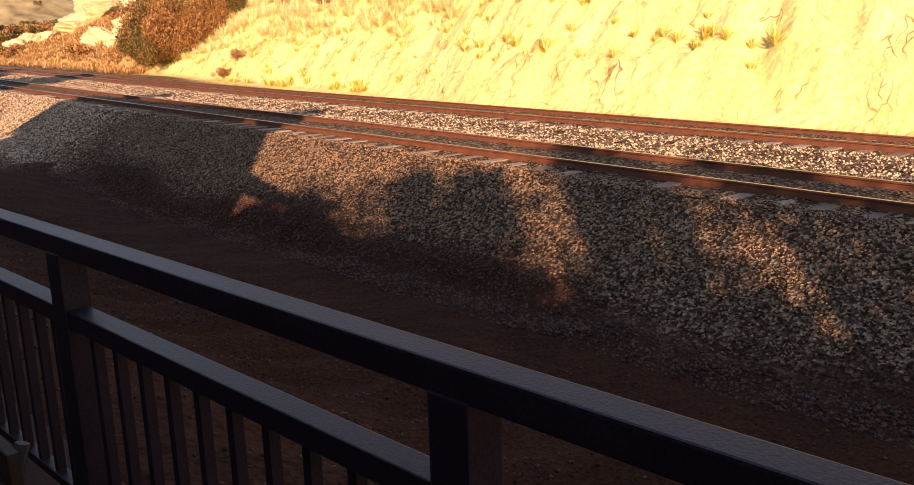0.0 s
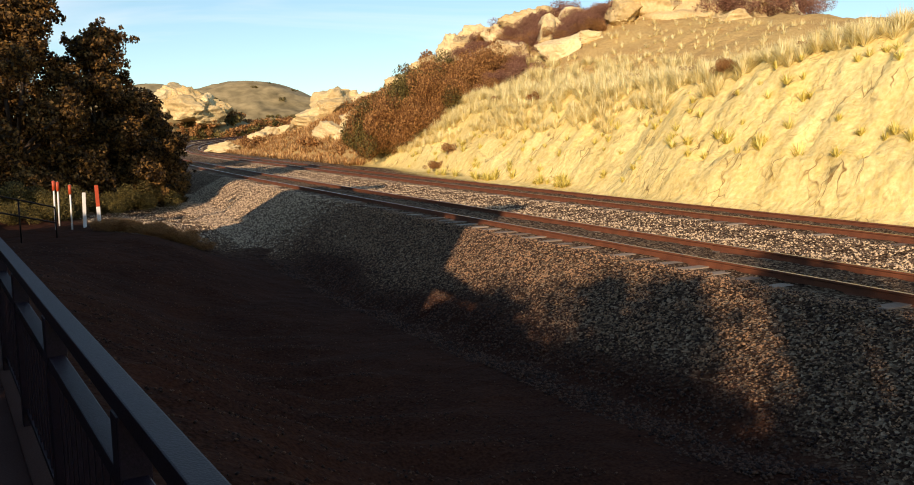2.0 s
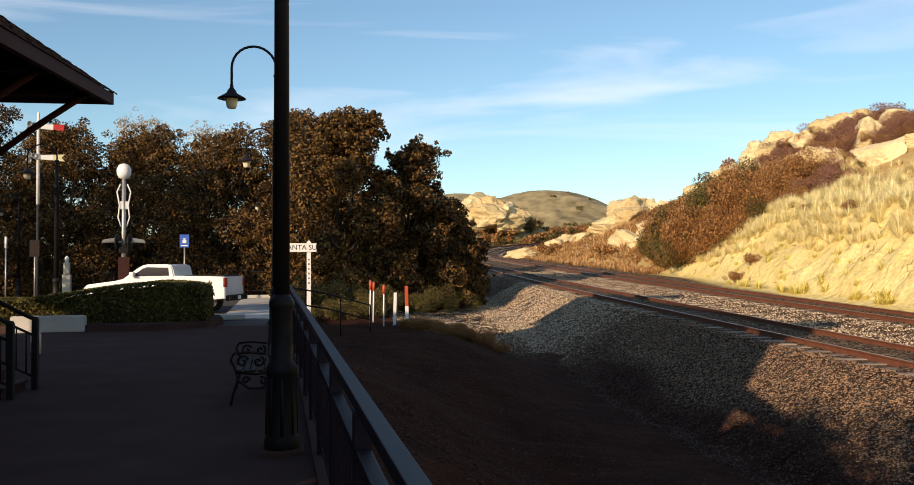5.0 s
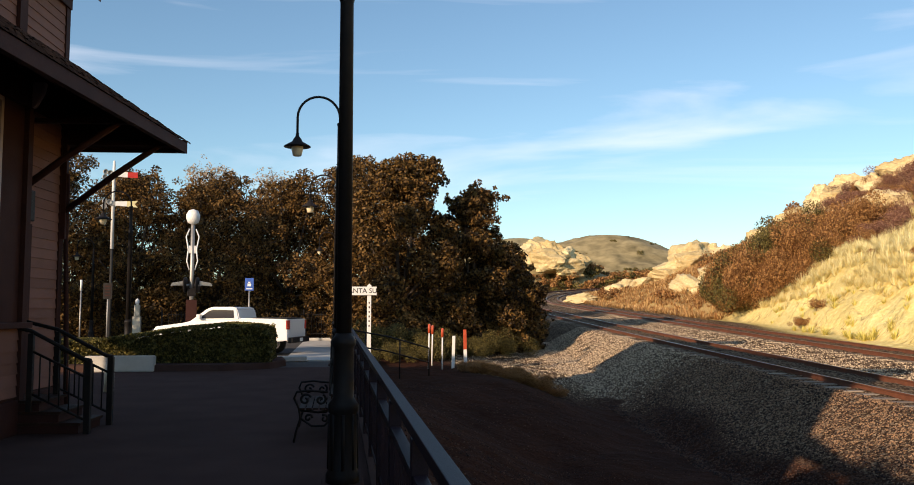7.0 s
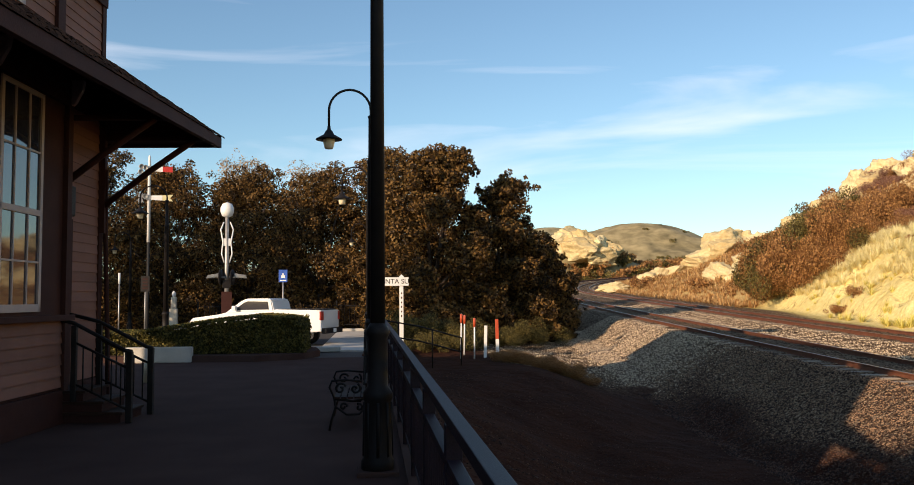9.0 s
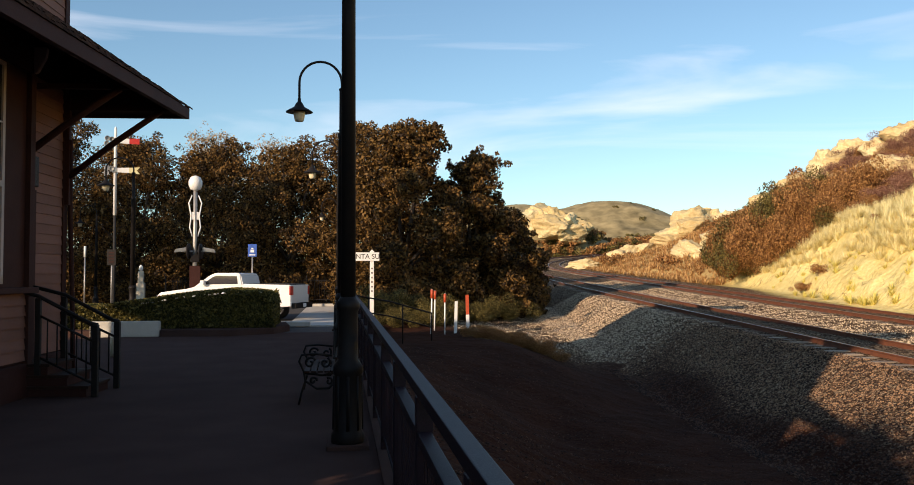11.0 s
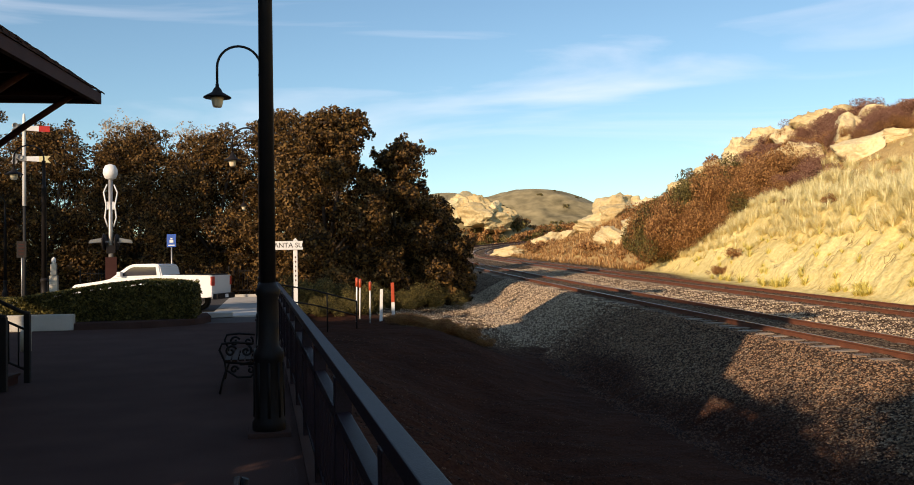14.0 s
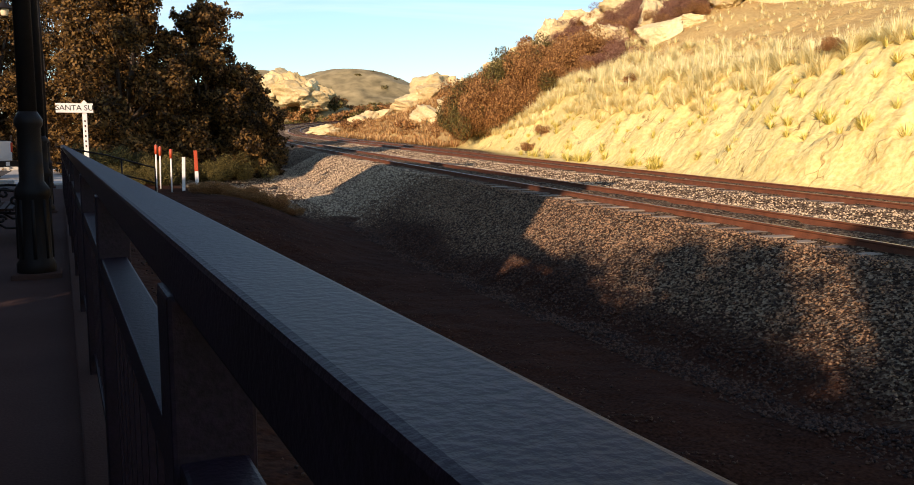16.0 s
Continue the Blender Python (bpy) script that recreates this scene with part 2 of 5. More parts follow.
    dark.outputs[0].default_value = (0.24, 0.14, 0.045, 1)
    hill = blend(both, hill, dark.outputs[0])
    hill = blend(at_g.outputs["Fac"], hill, grass)
    col = blend(at_b.outputs["Fac"], dirt, stones)
    col = blend(at_h.outputs["Fac"], col, hill)
    k.new(col, b.inputs["Base Color"])
    b.inputs["Roughness"].default_value = 0.95
    b.inputs["Specular IOR Level"].default_value = 0.04
    bu = n.new("ShaderNodeBump")
    bu.inputs["Strength"].default_value, bu.inputs["Distance"].default_value = 0.8, 0.16
    hh = n.new("ShaderNodeMath")
    hh.operation = "MULTIPLY_ADD"
    k.new(vo.outputs["Distance"], hh.inputs[0])
    k.new(at_b.outputs["Fac"], hh.inputs[1])
    k.new(noise_tex(2.6, 10.0), hh.inputs[2])
    k.new(hh.outputs[0], bu.inputs["Height"])
    k.new(bu.outputs[0], b.inputs["Normal"])
    return m


M_GROUND = ground_mat()


# ---- building helpers ----
def part(name, bm, material, parent=None, label=""):
    me = bpy.data.meshes.new(name)
    bm.to_mesh(me)
    bm.free()
    me.materials.append(material)
    ob = new(name, me)
    ob.parent = parent
    if label:
        ob["label"] = label
    return ob


def raw(name, verts, faces, material, parent=None):
    me = bpy.data.meshes.new(name)
    me.from_pydata(verts, [], faces)
    me.materials.append(material)
    ob = new(name, me)
    ob.parent = parent
    return ob


def root(name, m=Matrix()):
    e = new(name)
    e.empty_display_size = 0.2
    e.matrix_world = m
    return e


def add_box(bm, x0, y0, z0, x1, y1, z1, bevel=0.0, m=None):
    r = bmesh.ops.create_cube(bm, size=1.0)
    vs = r["verts"]
    bmesh.ops.scale(bm, vec=(abs(x1 - x0), abs(y1 - y0), abs(z1 - z0)), verts=vs)
    bmesh.ops.translate(bm, vec=((x0 + x1) / 2, (y0 + y1) / 2, (z0 + z1) / 2), verts=vs)
    if bevel:
        es = list({e for v in vs for e in v.link_edges})
        vs = list({v for f in bmesh.ops.bevel(bm, geom=es, offset=bevel, segments=2, affect="EDGES", profile=0.6)["faces"] for v in f.verts} | {v for v in vs if v.is_valid})
    if m is not None:
        bmesh.ops.transform(bm, matrix=m, verts=vs)
    return bm


def box(x0, y0, z0, x1, y1, z1, bevel=0.0, m=None):
    return add_box(bmesh.new(), x0, y0, z0, x1, y1, z1, bevel, m)


def add_lathe(bm, profile, segs=16, m=None):
    """Turns (radius, height) pairs round the z axis."""
    rings = []
    for r, z in profile:
        rings.append([bm.verts.new((r * math.cos(2 * math.pi * i / segs), r * math.sin(2 * math.pi * i / segs), z)) for i in range(segs)])
    for a, b in zip(rings, rings[1:]):
        for i in range(segs):
            f = bm.faces.new((a[i], a[(i + 1) % segs], b[(i + 1) % segs], b[i]))
            f.smooth = True
    if profile[0][0] > 1e-4:
        bm.faces.new(rings[0][::-1])
    if profile[-1][0] > 1e-4:
        bm.faces.new(rings[-1])
    if m is not None:
        bmesh.ops.transform(bm, matrix=m, verts=[v for r in rings for v in r])
    return bm


def lathe(profile, segs=16, m=None):
    return add_lathe(bmesh.new(), profile, segs, m)


def add_tube(bm, pts, r, segs=8, r1=None):
    """A round bar along the points, tapering from r to r1."""
    pts = [Vector(p) for p in pts]
    r1 = r if r1 is None else r1
    rings, side = [], None
    for i, p in enumerate(pts):
        d = (pts[min(i + 1, len(pts) - 1)] - pts[max(i - 1, 0)]).normalized()
        if side is None:
            side = d.orthogonal().normalized()
        side = (side - d * side.dot(d)).normalized()
        up = d.cross(side)
        rr = r + (r1 - r) * i / max(1, len(pts) - 1)
        rings.append([bm.verts.new(p + (side * math.cos(2 * math.pi * k / segs) + up * math.sin(2 * math.pi * k / segs)) * rr) for k in range(segs)])
    for a, b in zip(rings, rings[1:]):
        for k in range(segs):
            f = bm.faces.new((a[k], a[(k + 1) % segs], b[(k + 1) % segs], b[k]))
            f.smooth = True
    bm.faces.new(rings[0][::-1])
    bm.faces.new(rings[-1])
    return bm


def tube(pts, r, segs=8, r1=None):
    return add_tube(bmesh.new(), pts, r, segs, r1)


def prism(poly, axis, a, b, bevel=0.0):
    """Extrudes a polygon of (u, v) along x, y or z from a to b."""
    bm = bmesh.new()
    put = {"x": lambda u, v, w: (w, u, v), "y": lambda u, v, w: (u, w, v), "z": lambda u, v, w: (u, v, w)}[axis]
    lo = [bm.verts.new(put(u, v, a)) for u, v in poly]
    hi = [bm.verts.new(put(u, v, b)) for u, v in poly]
    n = len(poly)
    bm.faces.new(lo[::-1])
    bm.faces.new(hi)
    for i in range(n):
        bm.faces.new((lo[i], lo[(i + 1) % n], hi[(i + 1) % n], hi[i]))
    bmesh.ops.recalc_face_normals(bm, faces=bm.faces)
    if bevel:
        bmesh.ops.bevel(bm, geom=bm.edges[:], offset=bevel, segments=2, affect="EDGES")
    return bm


def leaves(rng, centres, radii, count, size, squash=0.8, flat=False):
    """Vertices and faces of many small leaf quads on and in round clumps."""
    wt = np.asarray(radii) ** 2
    idx = rng.choice(len(centres), count, p=wt / wt.sum())
    c, r = np.asarray(centres)[idx], np.asarray(radii)[idx]
    d = rng.normal(size=(count, 3))
    d /= np.linalg.norm(d, axis=1)[:, None]
    rad = r * (0.45 + 0.62 * rng.random(count) ** 0.6)
    p = c + d * rad[:, None] * np.array([1, 1, squash])
    n = d + rng.normal(size=(count, 3)) * 0.8
    n /= np.linalg.norm(n, axis=1)[:, None]
    t = np.cross(n, rng.normal(size=(count, 3)))
    t /= np.linalg.norm(t, axis=1)[:, None]
    b = np.cross(n, t)
    s = size * (0.6 + 0.8 * rng.random(count))[:, None]
    v = np.stack([p - t * s * 0.5, p + b * s * 0.3, p + t * s * 0.5, p - b * s * 0.3], axis=1).reshape(-1, 3)
    return v, np.arange(count * 4).reshape(-1, 4)


def fast_mesh(name, verts, quads, material):
    """A mesh of many quads or triangles from arrays."""
    me = bpy.data.meshes.new(name)
    n = quads.shape[1]
    me.vertices.add(len(verts))
    me.vertices.foreach_set("co", np.ascontiguousarray(verts, dtype=np.float32).ravel())
    me.loops.add(quads.size)
    me.loops.foreach_set("vertex_index", np.ascontiguousarray(quads, dtype=np.int32).ravel())
    me.polygons.add(len(quads))
    me.polygons.foreach_set("loop_start", np.arange(0, quads.size, n, dtype=np.int32))
    me.polygons.foreach_set("loop_total", np.full(len(quads), n, dtype=np.int32))
    me.update(calc_edges=True)
    me.validate()
    me.materials.append(material)
    return me


# ---- the lie of the land ----
def heading(y):
    return 0.055 + 0.0009 * max(0.0, y - 8)


def centreline():
    """The near track's middle: x, y and the height of its rail tops, every metre."""
    pts, x, y, z, ang = [], 11.92 - 0.055 * 48, -40.0, -0.27 - 0.03 * 48, None
    for s in range(420):
        pts.append((x, y, z))
        ang = math.atan(heading(y)) if y < 104 else min(ang + 1 / 62.0, radians(82))
        x, y = x + math.sin(ang), y + math.cos(ang)
        z += 0.03 if y < 60 else 0.027 if y < 100 else 0.055 if s < 200 else 0.015
    return np.array(pts)


LINE = centreline()
TAN = np.gradient(LINE[:, :2], axis=0)
TAN /= np.linalg.norm(TAN, axis=1)[:, None]


def along_track(x, y):
    """The signed way to the right of the near track, and the rail height there."""
    x, y = np.atleast_1d(x).astype(float), np.atleast_1d(y).astype(float)
    i = np.empty(x.shape, int)
    for a in range(0, x.size, 20000):
        sl = slice(a, a + 20000)
        i.flat[sl] = np.argmin((x.flat[sl][:, None] - LINE[None, :, 0]) ** 2 + (y.flat[sl][:, None] - LINE[None, :, 1]) ** 2, axis=1)
    dx, dy = x - LINE[i, 0], y - LINE[i, 1]
    return dx * TAN[i, 1] - dy * TAN[i, 0], LINE[i, 2] + (dx * TAN[i, 0] + dy * TAN[i, 1]) * 0.0, i


def smooth(a, b, v):
    t = np.clip((v - a) / (b - a), 0, 1)
    return t * t * (3 - 2 * t)


def ripple(x, y, s, seed=0.0):
    """Cheap smooth noise in -1..1."""
    return (np.sin(x * s + seed + 1.7 * np.sin(y * s * 0.63 + seed)) + np.sin(y * s * 1.13 + 2.1 * np.sin(x * s * 0.71 + 1.3 * seed)) + np.sin((x + y) * s * 0.57 + seed * 2.3)) / 3


def value_noise(x, y, seed=0):
    """Lattice noise in 0..1."""
    ix, iy = np.floor(x).astype(np.int64), np.floor(y).astype(np.int64)
    fx, fy = x - ix, y - iy
    fx, fy = fx * fx * (3 - 2 * fx), fy * fy * (3 - 2 * fy)

    def h(a, b):
        n = (a * 374761393 + b * 668265263 + seed * 144665) & 0x7FFFFFFF
        n = ((n ^ (n >> 13)) * 1274126177) & 0x7FFFFFFF
        return ((n ^ (n >> 16)) & 0xFFFF) / 65535.0

    return (h(ix, iy) * (1 - fx) + h(ix + 1, iy) * fx) * (1 - fy) + (h(ix, iy + 1) * (1 - fx) + h(ix + 1, iy + 1) * fx) * fy


def crag(x, y, seed=0):
    """Sharp-edged relief in about -1..1."""
    out, a, f = 0.0, 0.5, 1.0
    for k in range(4):
        out = out + a * (1 - 2 * np.abs(2 * value_noise(x * f, y * f, seed + k) - 1))
        a, f = a * 0.55, f * 2.1
    return out


SPACING = 5.5
FOOT = 8.5


def land(x, y):
    """Height of the ground, with how much of it is ballast, bare hill and grass."""
    x, y = np.atleast_1d(x).astype(float), np.atleast_1d(y).astype(float)
    u, zr, i = along_track(x, y)
    bed = zr - 0.15
    ditch = np.interp(y, [-30, 2, 18, 24, 30, 40, 60, 120], [-1.9, -1.75, -1.6, -1.25, -0.8, -0.3, 0.3, 2.0])
    near_bank = -0.15 + (ditch + 0.15) * smooth(0.6, 4.6, x)
    far_bank = 0.0 * x - 0.3 + (ditch + 0.3) * smooth(4.2, 7.8, x)
    far_bank = far_bank + np.interp(y, [30, 60, 120], [0, 0.4, 2.2]) * (1 - smooth(3.6, 7.4, x))
    k = smooth(14, 23, y)
    left = near_bank * (1 - k) + far_bank * k
    left = np.where(x < 0.6, np.interp(y, [-30, 40, 60, 120, 400], [-0.25, -0.25, -0.1, 1.5, 5.0]), left)
    left = left + 0.05 * ripple(x, y, 2.1) * smooth(0.8, 2.0, x) + 0.035 * ripple(x, y, 6.1, 2.0) * smooth(0.8, 2.0, x)
    rut = 0.075 * np.sin(y * 5.4 + x * 1.7 + 0.9 * np.sin(x * 0.9)) * smooth(0.9, 1.8, x) * (1 - smooth(4.6, 6.2, x)) * (1 - smooth(12, 17, y))
    left = left + rut
    shoulder = bed - 0.50 * np.maximum(0.0, -1.6 - u)
    z = np.where(u < -1.6, np.maximum(shoulder, left), bed)
    ballast = np.maximum(smooth(-0.25, 0.1, shoulder - left + 0.12 * ripple(x, y, 3.0, 4.0)), smooth(23, 27, y + ripple(x, y, 0.9)) * smooth(3.6, 5.0, x) * (y < 60)) * (u < 9)
    ballast = ballast * np.maximum(smooth(-3.9, -2.8, u + 0.5 * ripple(x, y, 0.8, 1.0)), smooth(20, 26, y))
    gap = (u > 1.9) & (u < SPACING - 1.9)
    z = np.where(gap, bed - 0.10 * np.sin((u - 1.9) / (SPACING - 3.8) * math.pi), z)
    z = np.where((np.abs(u) < 0.7) | (np.abs(u - SPACING) < 0.7), bed + 0.045, z)
    ut = u - SPACING
    drain = smooth(1.9, 2.6, ut) * (1 - smooth(2.7, 3.3, ut))
    z = np.where(u > SPACING, z - 0.12 * drain, z)
    # the cutting and the hill behind it
    foot = FOOT + 0.045 * np.maximum(0, y - 18) * (y < 60) + 1.9 * (y >= 60) + 0.35 * ripple(x * 0, y, 0.5)
    near = 1 - smooth(16, 34, y)
    foot = foot - 0.95 * near
    v = u - foot
    top = np.interp(y, [-40, 8, 12, 16, 20, 28, 40, 50, 58, 70, 110, 200], [5.6, 5.2, 4.9, 4.5, 4.1, 3.9, 4.3, 4.4, 3.6, 3.4, 4.2, 6.0])
    ridge = np.interp(y, [-40, 20, 30, 40, 50, 60, 72, 85, 100, 130, 200, 400], [7.5, 7.2, 8.4, 10.0, 10.9, 11.3, 11.0, 9.0, 7.2, 6.6, 9, 14])
    wide = np.interp(y, [-40, 30, 46, 56, 70], [3.4, 3.6, 4.2, 4.8, 5.5]) + 0.95 * near
    rough = 0.42 * crag(y * 0.55 + 3, v * 0.5, 1) + 0.26 * crag(y * 1.9, v * 0.55, 7) * (1 - 0.6 * smooth(20, 32, y)) + 0.20 * crag(y * 1.3 + 0.4 * v, v * 2.0, 12)
    f = np.clip(v / wide, 0, 1)
    face = np.where(f < 0.06, f * 0.6, 0.036 + (f - 0.06) * 1.0255)
    rise = (top - bed) * face + rough * smooth(0.02, 0.2, f) * (1 - 0.6 * smooth(0.85, 1, f))
    upper = (ridge - top) * smooth(-2, np.interp(y, [30, 45, 60], [20, 14, 12]), v - wide) ** 1.0 + 0.45 * crag(x * 0.16, y * 0.16, 30) * smooth(1, 5, v - wide)
    back = -0.05 * np.maximum(0, v - wide - 30)
    back = np.maximum(back, -4)
    z = np.where(v > 0, bed + rise + np.where(v > wide, upper + back, 0), z)
    hill = smooth(-1.25, -0.5, v)
    grass = np.maximum(smooth(0.3, 3.5, v - wide), smooth(50, 60, y) * hill)
    return z, ballast * (1 - hill), hill, grass


def ground_z(x, y):
    return float(land(x, y)[0][0])


def make_ground():
    xs = np.concatenate([[-1500, -700, -300, -120, -60, -30, -12, -4, -1], np.arange(0, 9, 0.22), np.arange(9, 20, 0.25), np.arange(20, 31, 0.2), np.arange(31, 52, 0.6), np.arange(52, 90, 2.5), [95, 110, 140, 200, 320, 600, 1500]])
    ys = np.concatenate([[-1500, -500, -160, -60, -30], np.arange(-20, -4, 1.0), np.arange(-4, 34, 0.22), np.arange(34, 64, 0.45), np.arange(64, 130, 1.2), np.arange(130, 200, 4), [210, 240, 300, 400, 600, 1000, 1500]])
    gx, gy = np.meshgrid(xs, ys)
    z, ba, hi, gr = land(gx.ravel(), gy.ravel())
    nx, ny = len(xs), len(ys)
    a = (np.arange(ny - 1)[:, None] * nx + np.arange(nx - 1)[None, :]).ravel()
    quads = np.stack([a, a + 1, a + nx + 1, a + nx], axis=1)
    me = fast_mesh("ground", np.stack([gx.ravel(), gy.ravel(), z], axis=1), quads, M_GROUND)
    for key, val in (("ballast", ba), ("hill", hi), ("grass", gr)):
        at = me.attributes.new(key, "FLOAT", "POINT")
        at.data.foreach_set("value", val.astype(np.float32))
    me.polygons.foreach_set("use_smooth", np.ones(len(quads), bool))
    tagged(new("ground", me), "brown dirt ditch, grey ballast bed and dry yellow hillside", "ground", kind="structure")


make_ground()


FAR_TOPS = []


def far_hill(name, label, cx, cy, w, d, h, seed, material, n=70):
    xs, ys = np.linspace(-1, 1, n), np.linspace(-1, 1, n)
    gx, gy = np.meshgrid(xs, ys)
    rr = np.sqrt(gx ** 2 + gy ** 2)
    z = h * (1 - smooth(0, 1, rr)) + h * 0.07 * ripple(gx * 9, gy * 9, 1.0, seed) * (1 - smooth(0.5, 1, rr)) + h * 0.10 * (crag(gx * 6 + seed, gy * 6, 3) * 0.6) * (1 - smooth(0.6, 1, rr))
    a = (np.arange(n - 1)[:, None] * n + np.arange(n - 1)[None, :]).ravel()
    quads = np.stack([a, a + 1, a + n + 1, a + n], axis=1)
    me = fast_mesh(name, np.stack([cx + gx.ravel() * w, cy + gy.ravel() * d, z.ravel() + 2.0], axis=1), quads, material)
    me.polygons.foreach_set("use_smooth", np.ones(len(quads), bool))
    FAR_TOPS.append((cx, cy, w, d, gx, gy, z))
    return tagged(new(name, me), label, "hill", kind="structure")


M_FARHILL = mat("far_scrub_hillside", (0.10, 0.08, 0.035), (0.44, 0.35, 0.18), 0.95, 0.03, 0.16, 0.0, mottle=0.4)
far_hill("backdrop_hill", "distant rounded scrub hill, green and tan", 152, 470, 150, 110, 38, 1.0, M_FARHILL)
far_hill("backdrop_hill", "distant low scrub hill behind the bend", 105, 462, 120, 90, 37.5, 2.0, M_FARHILL)
far_hill("backdrop_hill", "distant low tan hill behind the bend", 260, 520, 170, 120, 26, 3.0, M_FARHILL)
far_hill("backdrop_hill", "brown brushy knoll beyond the bend", 54, 216, 36, 20, 13, 4.0, M_FARHILL, 40)
far_hill("backdrop_hill", "brown brushy rise beyond the bend", 90, 235, 50, 30, 10, 5.0, M_FARHILL, 40)

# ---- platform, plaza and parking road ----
platform = tagged(part("platform", box(-14, -14, -0.5, 0.62, 23.9, 0.0, 0.012), M_SHADE_CONC), "worn concrete station platform, its shade put into the colour", "platform", kind="structure")
tagged(part("kerb", box(0.30, -14, 0.004, 0.60, 23.5, 0.035, 0.01), M_SHADE_CONC), "low concrete footing strip under the railing", "kerb", kind="structure")
tagged(part("road", box(-60, 23.95, -0.5, 0.9, 56, -0.02), M_ROAD), "grey asphalt parking road beyond the platform", "road", kind="structure")
tagged(part("pavement", box(-1.75, 27.0, -0.3, 0.9, 44.0, 0.03, 0.01), M_CONC2), "pale sunlit concrete walk at the road edge", "pavement", kind="structure")
tagged(part("kerb", box(-14, 44.2, -0.3, 0.9, 44.5, 0.16, 0.02), M_CONC2), "pale concrete kerb before the fence", "kerb", kind="structure")


# ---- tracks ----
def offset_line(off, i):
    return LINE[i, 0] + TAN[i, 1] * off, LINE[i, 1] - TAN[i, 0] * off, LINE[i, 2]


RAIL_PROFILE = [(-0.075, -0.18), (0.075, -0.18), (0.075, -0.165), (0.012, -0.14), (0.012, -0.045), (0.036, -0.03), (0.036, -0.004), (0.028, 0), (-0.028, 0), (-0.036, -0.004), (-0.036, -0.03), (-0.012, -0.045), (-0.012, -0.14), (-0.075, -0.165)]


def make_rail(off, parent):
    vs, n = [], len(RAIL_PROFILE)
    idx = range(20, 300)
    for i in idx:
        x, y, z = offset_line(off, i)
        for a, b in RAIL_PROFILE:
            vs.append((x + TAN[i, 1] * a, y - TAN[i, 0] * a, z + b))
    fs = [(k * n + j, k * n + (j + 1) % n, (k + 1) * n + (j + 1) % n, (k + 1) * n + j) for k in range(len(idx) - 1) for j in range(n)]
    ob = raw("rail", vs, fs, M_RAIL, parent)
    ob.data.materials.append(M_HEAD)
    for p in ob.data.polygons:
        if p.index % n == 7:
            p.material_index = 1


def make_track(off, label):
    t = tagged(root("railway_track"), label, "railway track", "tracks", kind="structure")
    for s in (-0.7525, 0.7525):
        make_rail(off + s, t)
    bm = box(-1.3, -0.13, -0.24, 1.3, 0.13, 0.0, 0.02)
    first = part("sleeper", bm, M_TIE, t)
    cum, k = 0.0, 0
    pos = 30.0
    while k < 240:
        i = int(pos)
        f = pos - i
        x0, y0, z0 = offset_line(off, i)
        x1, y1, z1 = offset_line(off, i + 1)
        ob = first if k == 0 else new("sleeper", first.data)
        ob.parent = t
        j = random.uniform(-0.012, 0.012)
        ob.matrix_local = pose(x0 + (x1 - x0) * f, y0 + (y1 - y0) * f, z0 + (z1 - z0) * f - 0.144 + j, 0, 0, -math.degrees(math.atan2(TAN[i, 0], TAN[i, 1])) + random.uniform(-0.6, 0.6))
        k += 1
        pos += 0.62
    return t


make_track(0.0, "rusty railway track on pale concrete sleepers, partly shaded")
make_track(SPACING, "rusty sunlit railway track below the cutting")


# ---- platform railing ----
RX0, RX1, RZ = 0.373, 0.45, 1.07
# the railing runs a touch askew to the platform axes and climbs with the grade
RAIL_POSE = pose(0.0055, 0, -0.0114, 0.286, 0, 0.258)
railing = tagged(root("platform_railing", RAIL_POSE), "dark brown painted steel platform railing with square balusters", "railing")
part("top_rail", box(RX0, -9.5, RZ - 0.065, RX1, 22.5, RZ, 0.006), M_PAINT, railing)
part("lower_rail", box(RX0, -9.5, RZ - 0.302, RX1 - 0.004, 22.5, RZ - 0.242, 0.005), M_PAINT, railing)
part("bottom_rail", box(RX0 + 0.015, -9.5, 0.10, RX1 - 0.015, 22.5, 0.135, 0.004), M_PAINT, railing)
POSTS = [-0.39 + 1.77 * k for k in range(-5, 13)]
post0 = part("post", box(-0.045, -0.05, -0.25, 0.045, 0.05, RZ - 0.06, 0.005), M_PAINT, railing)
bal0 = part("baluster", box(-0.015, -0.015, 0.13, 0.015, 0.015, 0.77), M_PAINT, railing)
firstp = firstb = True
for a in POSTS:
    if a > 22.4:
        continue
    ob = post0 if firstp else new("post", post0.data)
    firstp = False
    ob.parent, ob.location = railing, (0.411, a, 0.0)
    for j in range(10):
        b = a + 0.161 * (j + 1)
        if b > 22.4:
            break
        ob = bal0 if firstb else new("baluster", bal0.data)
        firstb = False
        ob.parent, ob.location = railing, (0.411, b, 0.0)

end_rail = tagged(root("sloping_handrail", pose(-0.25, 0, 0.1)), "dark pipe handrails sloping down from the railing's end", "handrail")
for dz in (0.0, -0.42):
    part("rail_bar", tube([(0.42, 22.5, 1.03 + dz), (1.6, 23.2, 0.8 + dz), (2.9, 24.0, 0.42 + dz)], 0.022), M_IRON, end_rail)
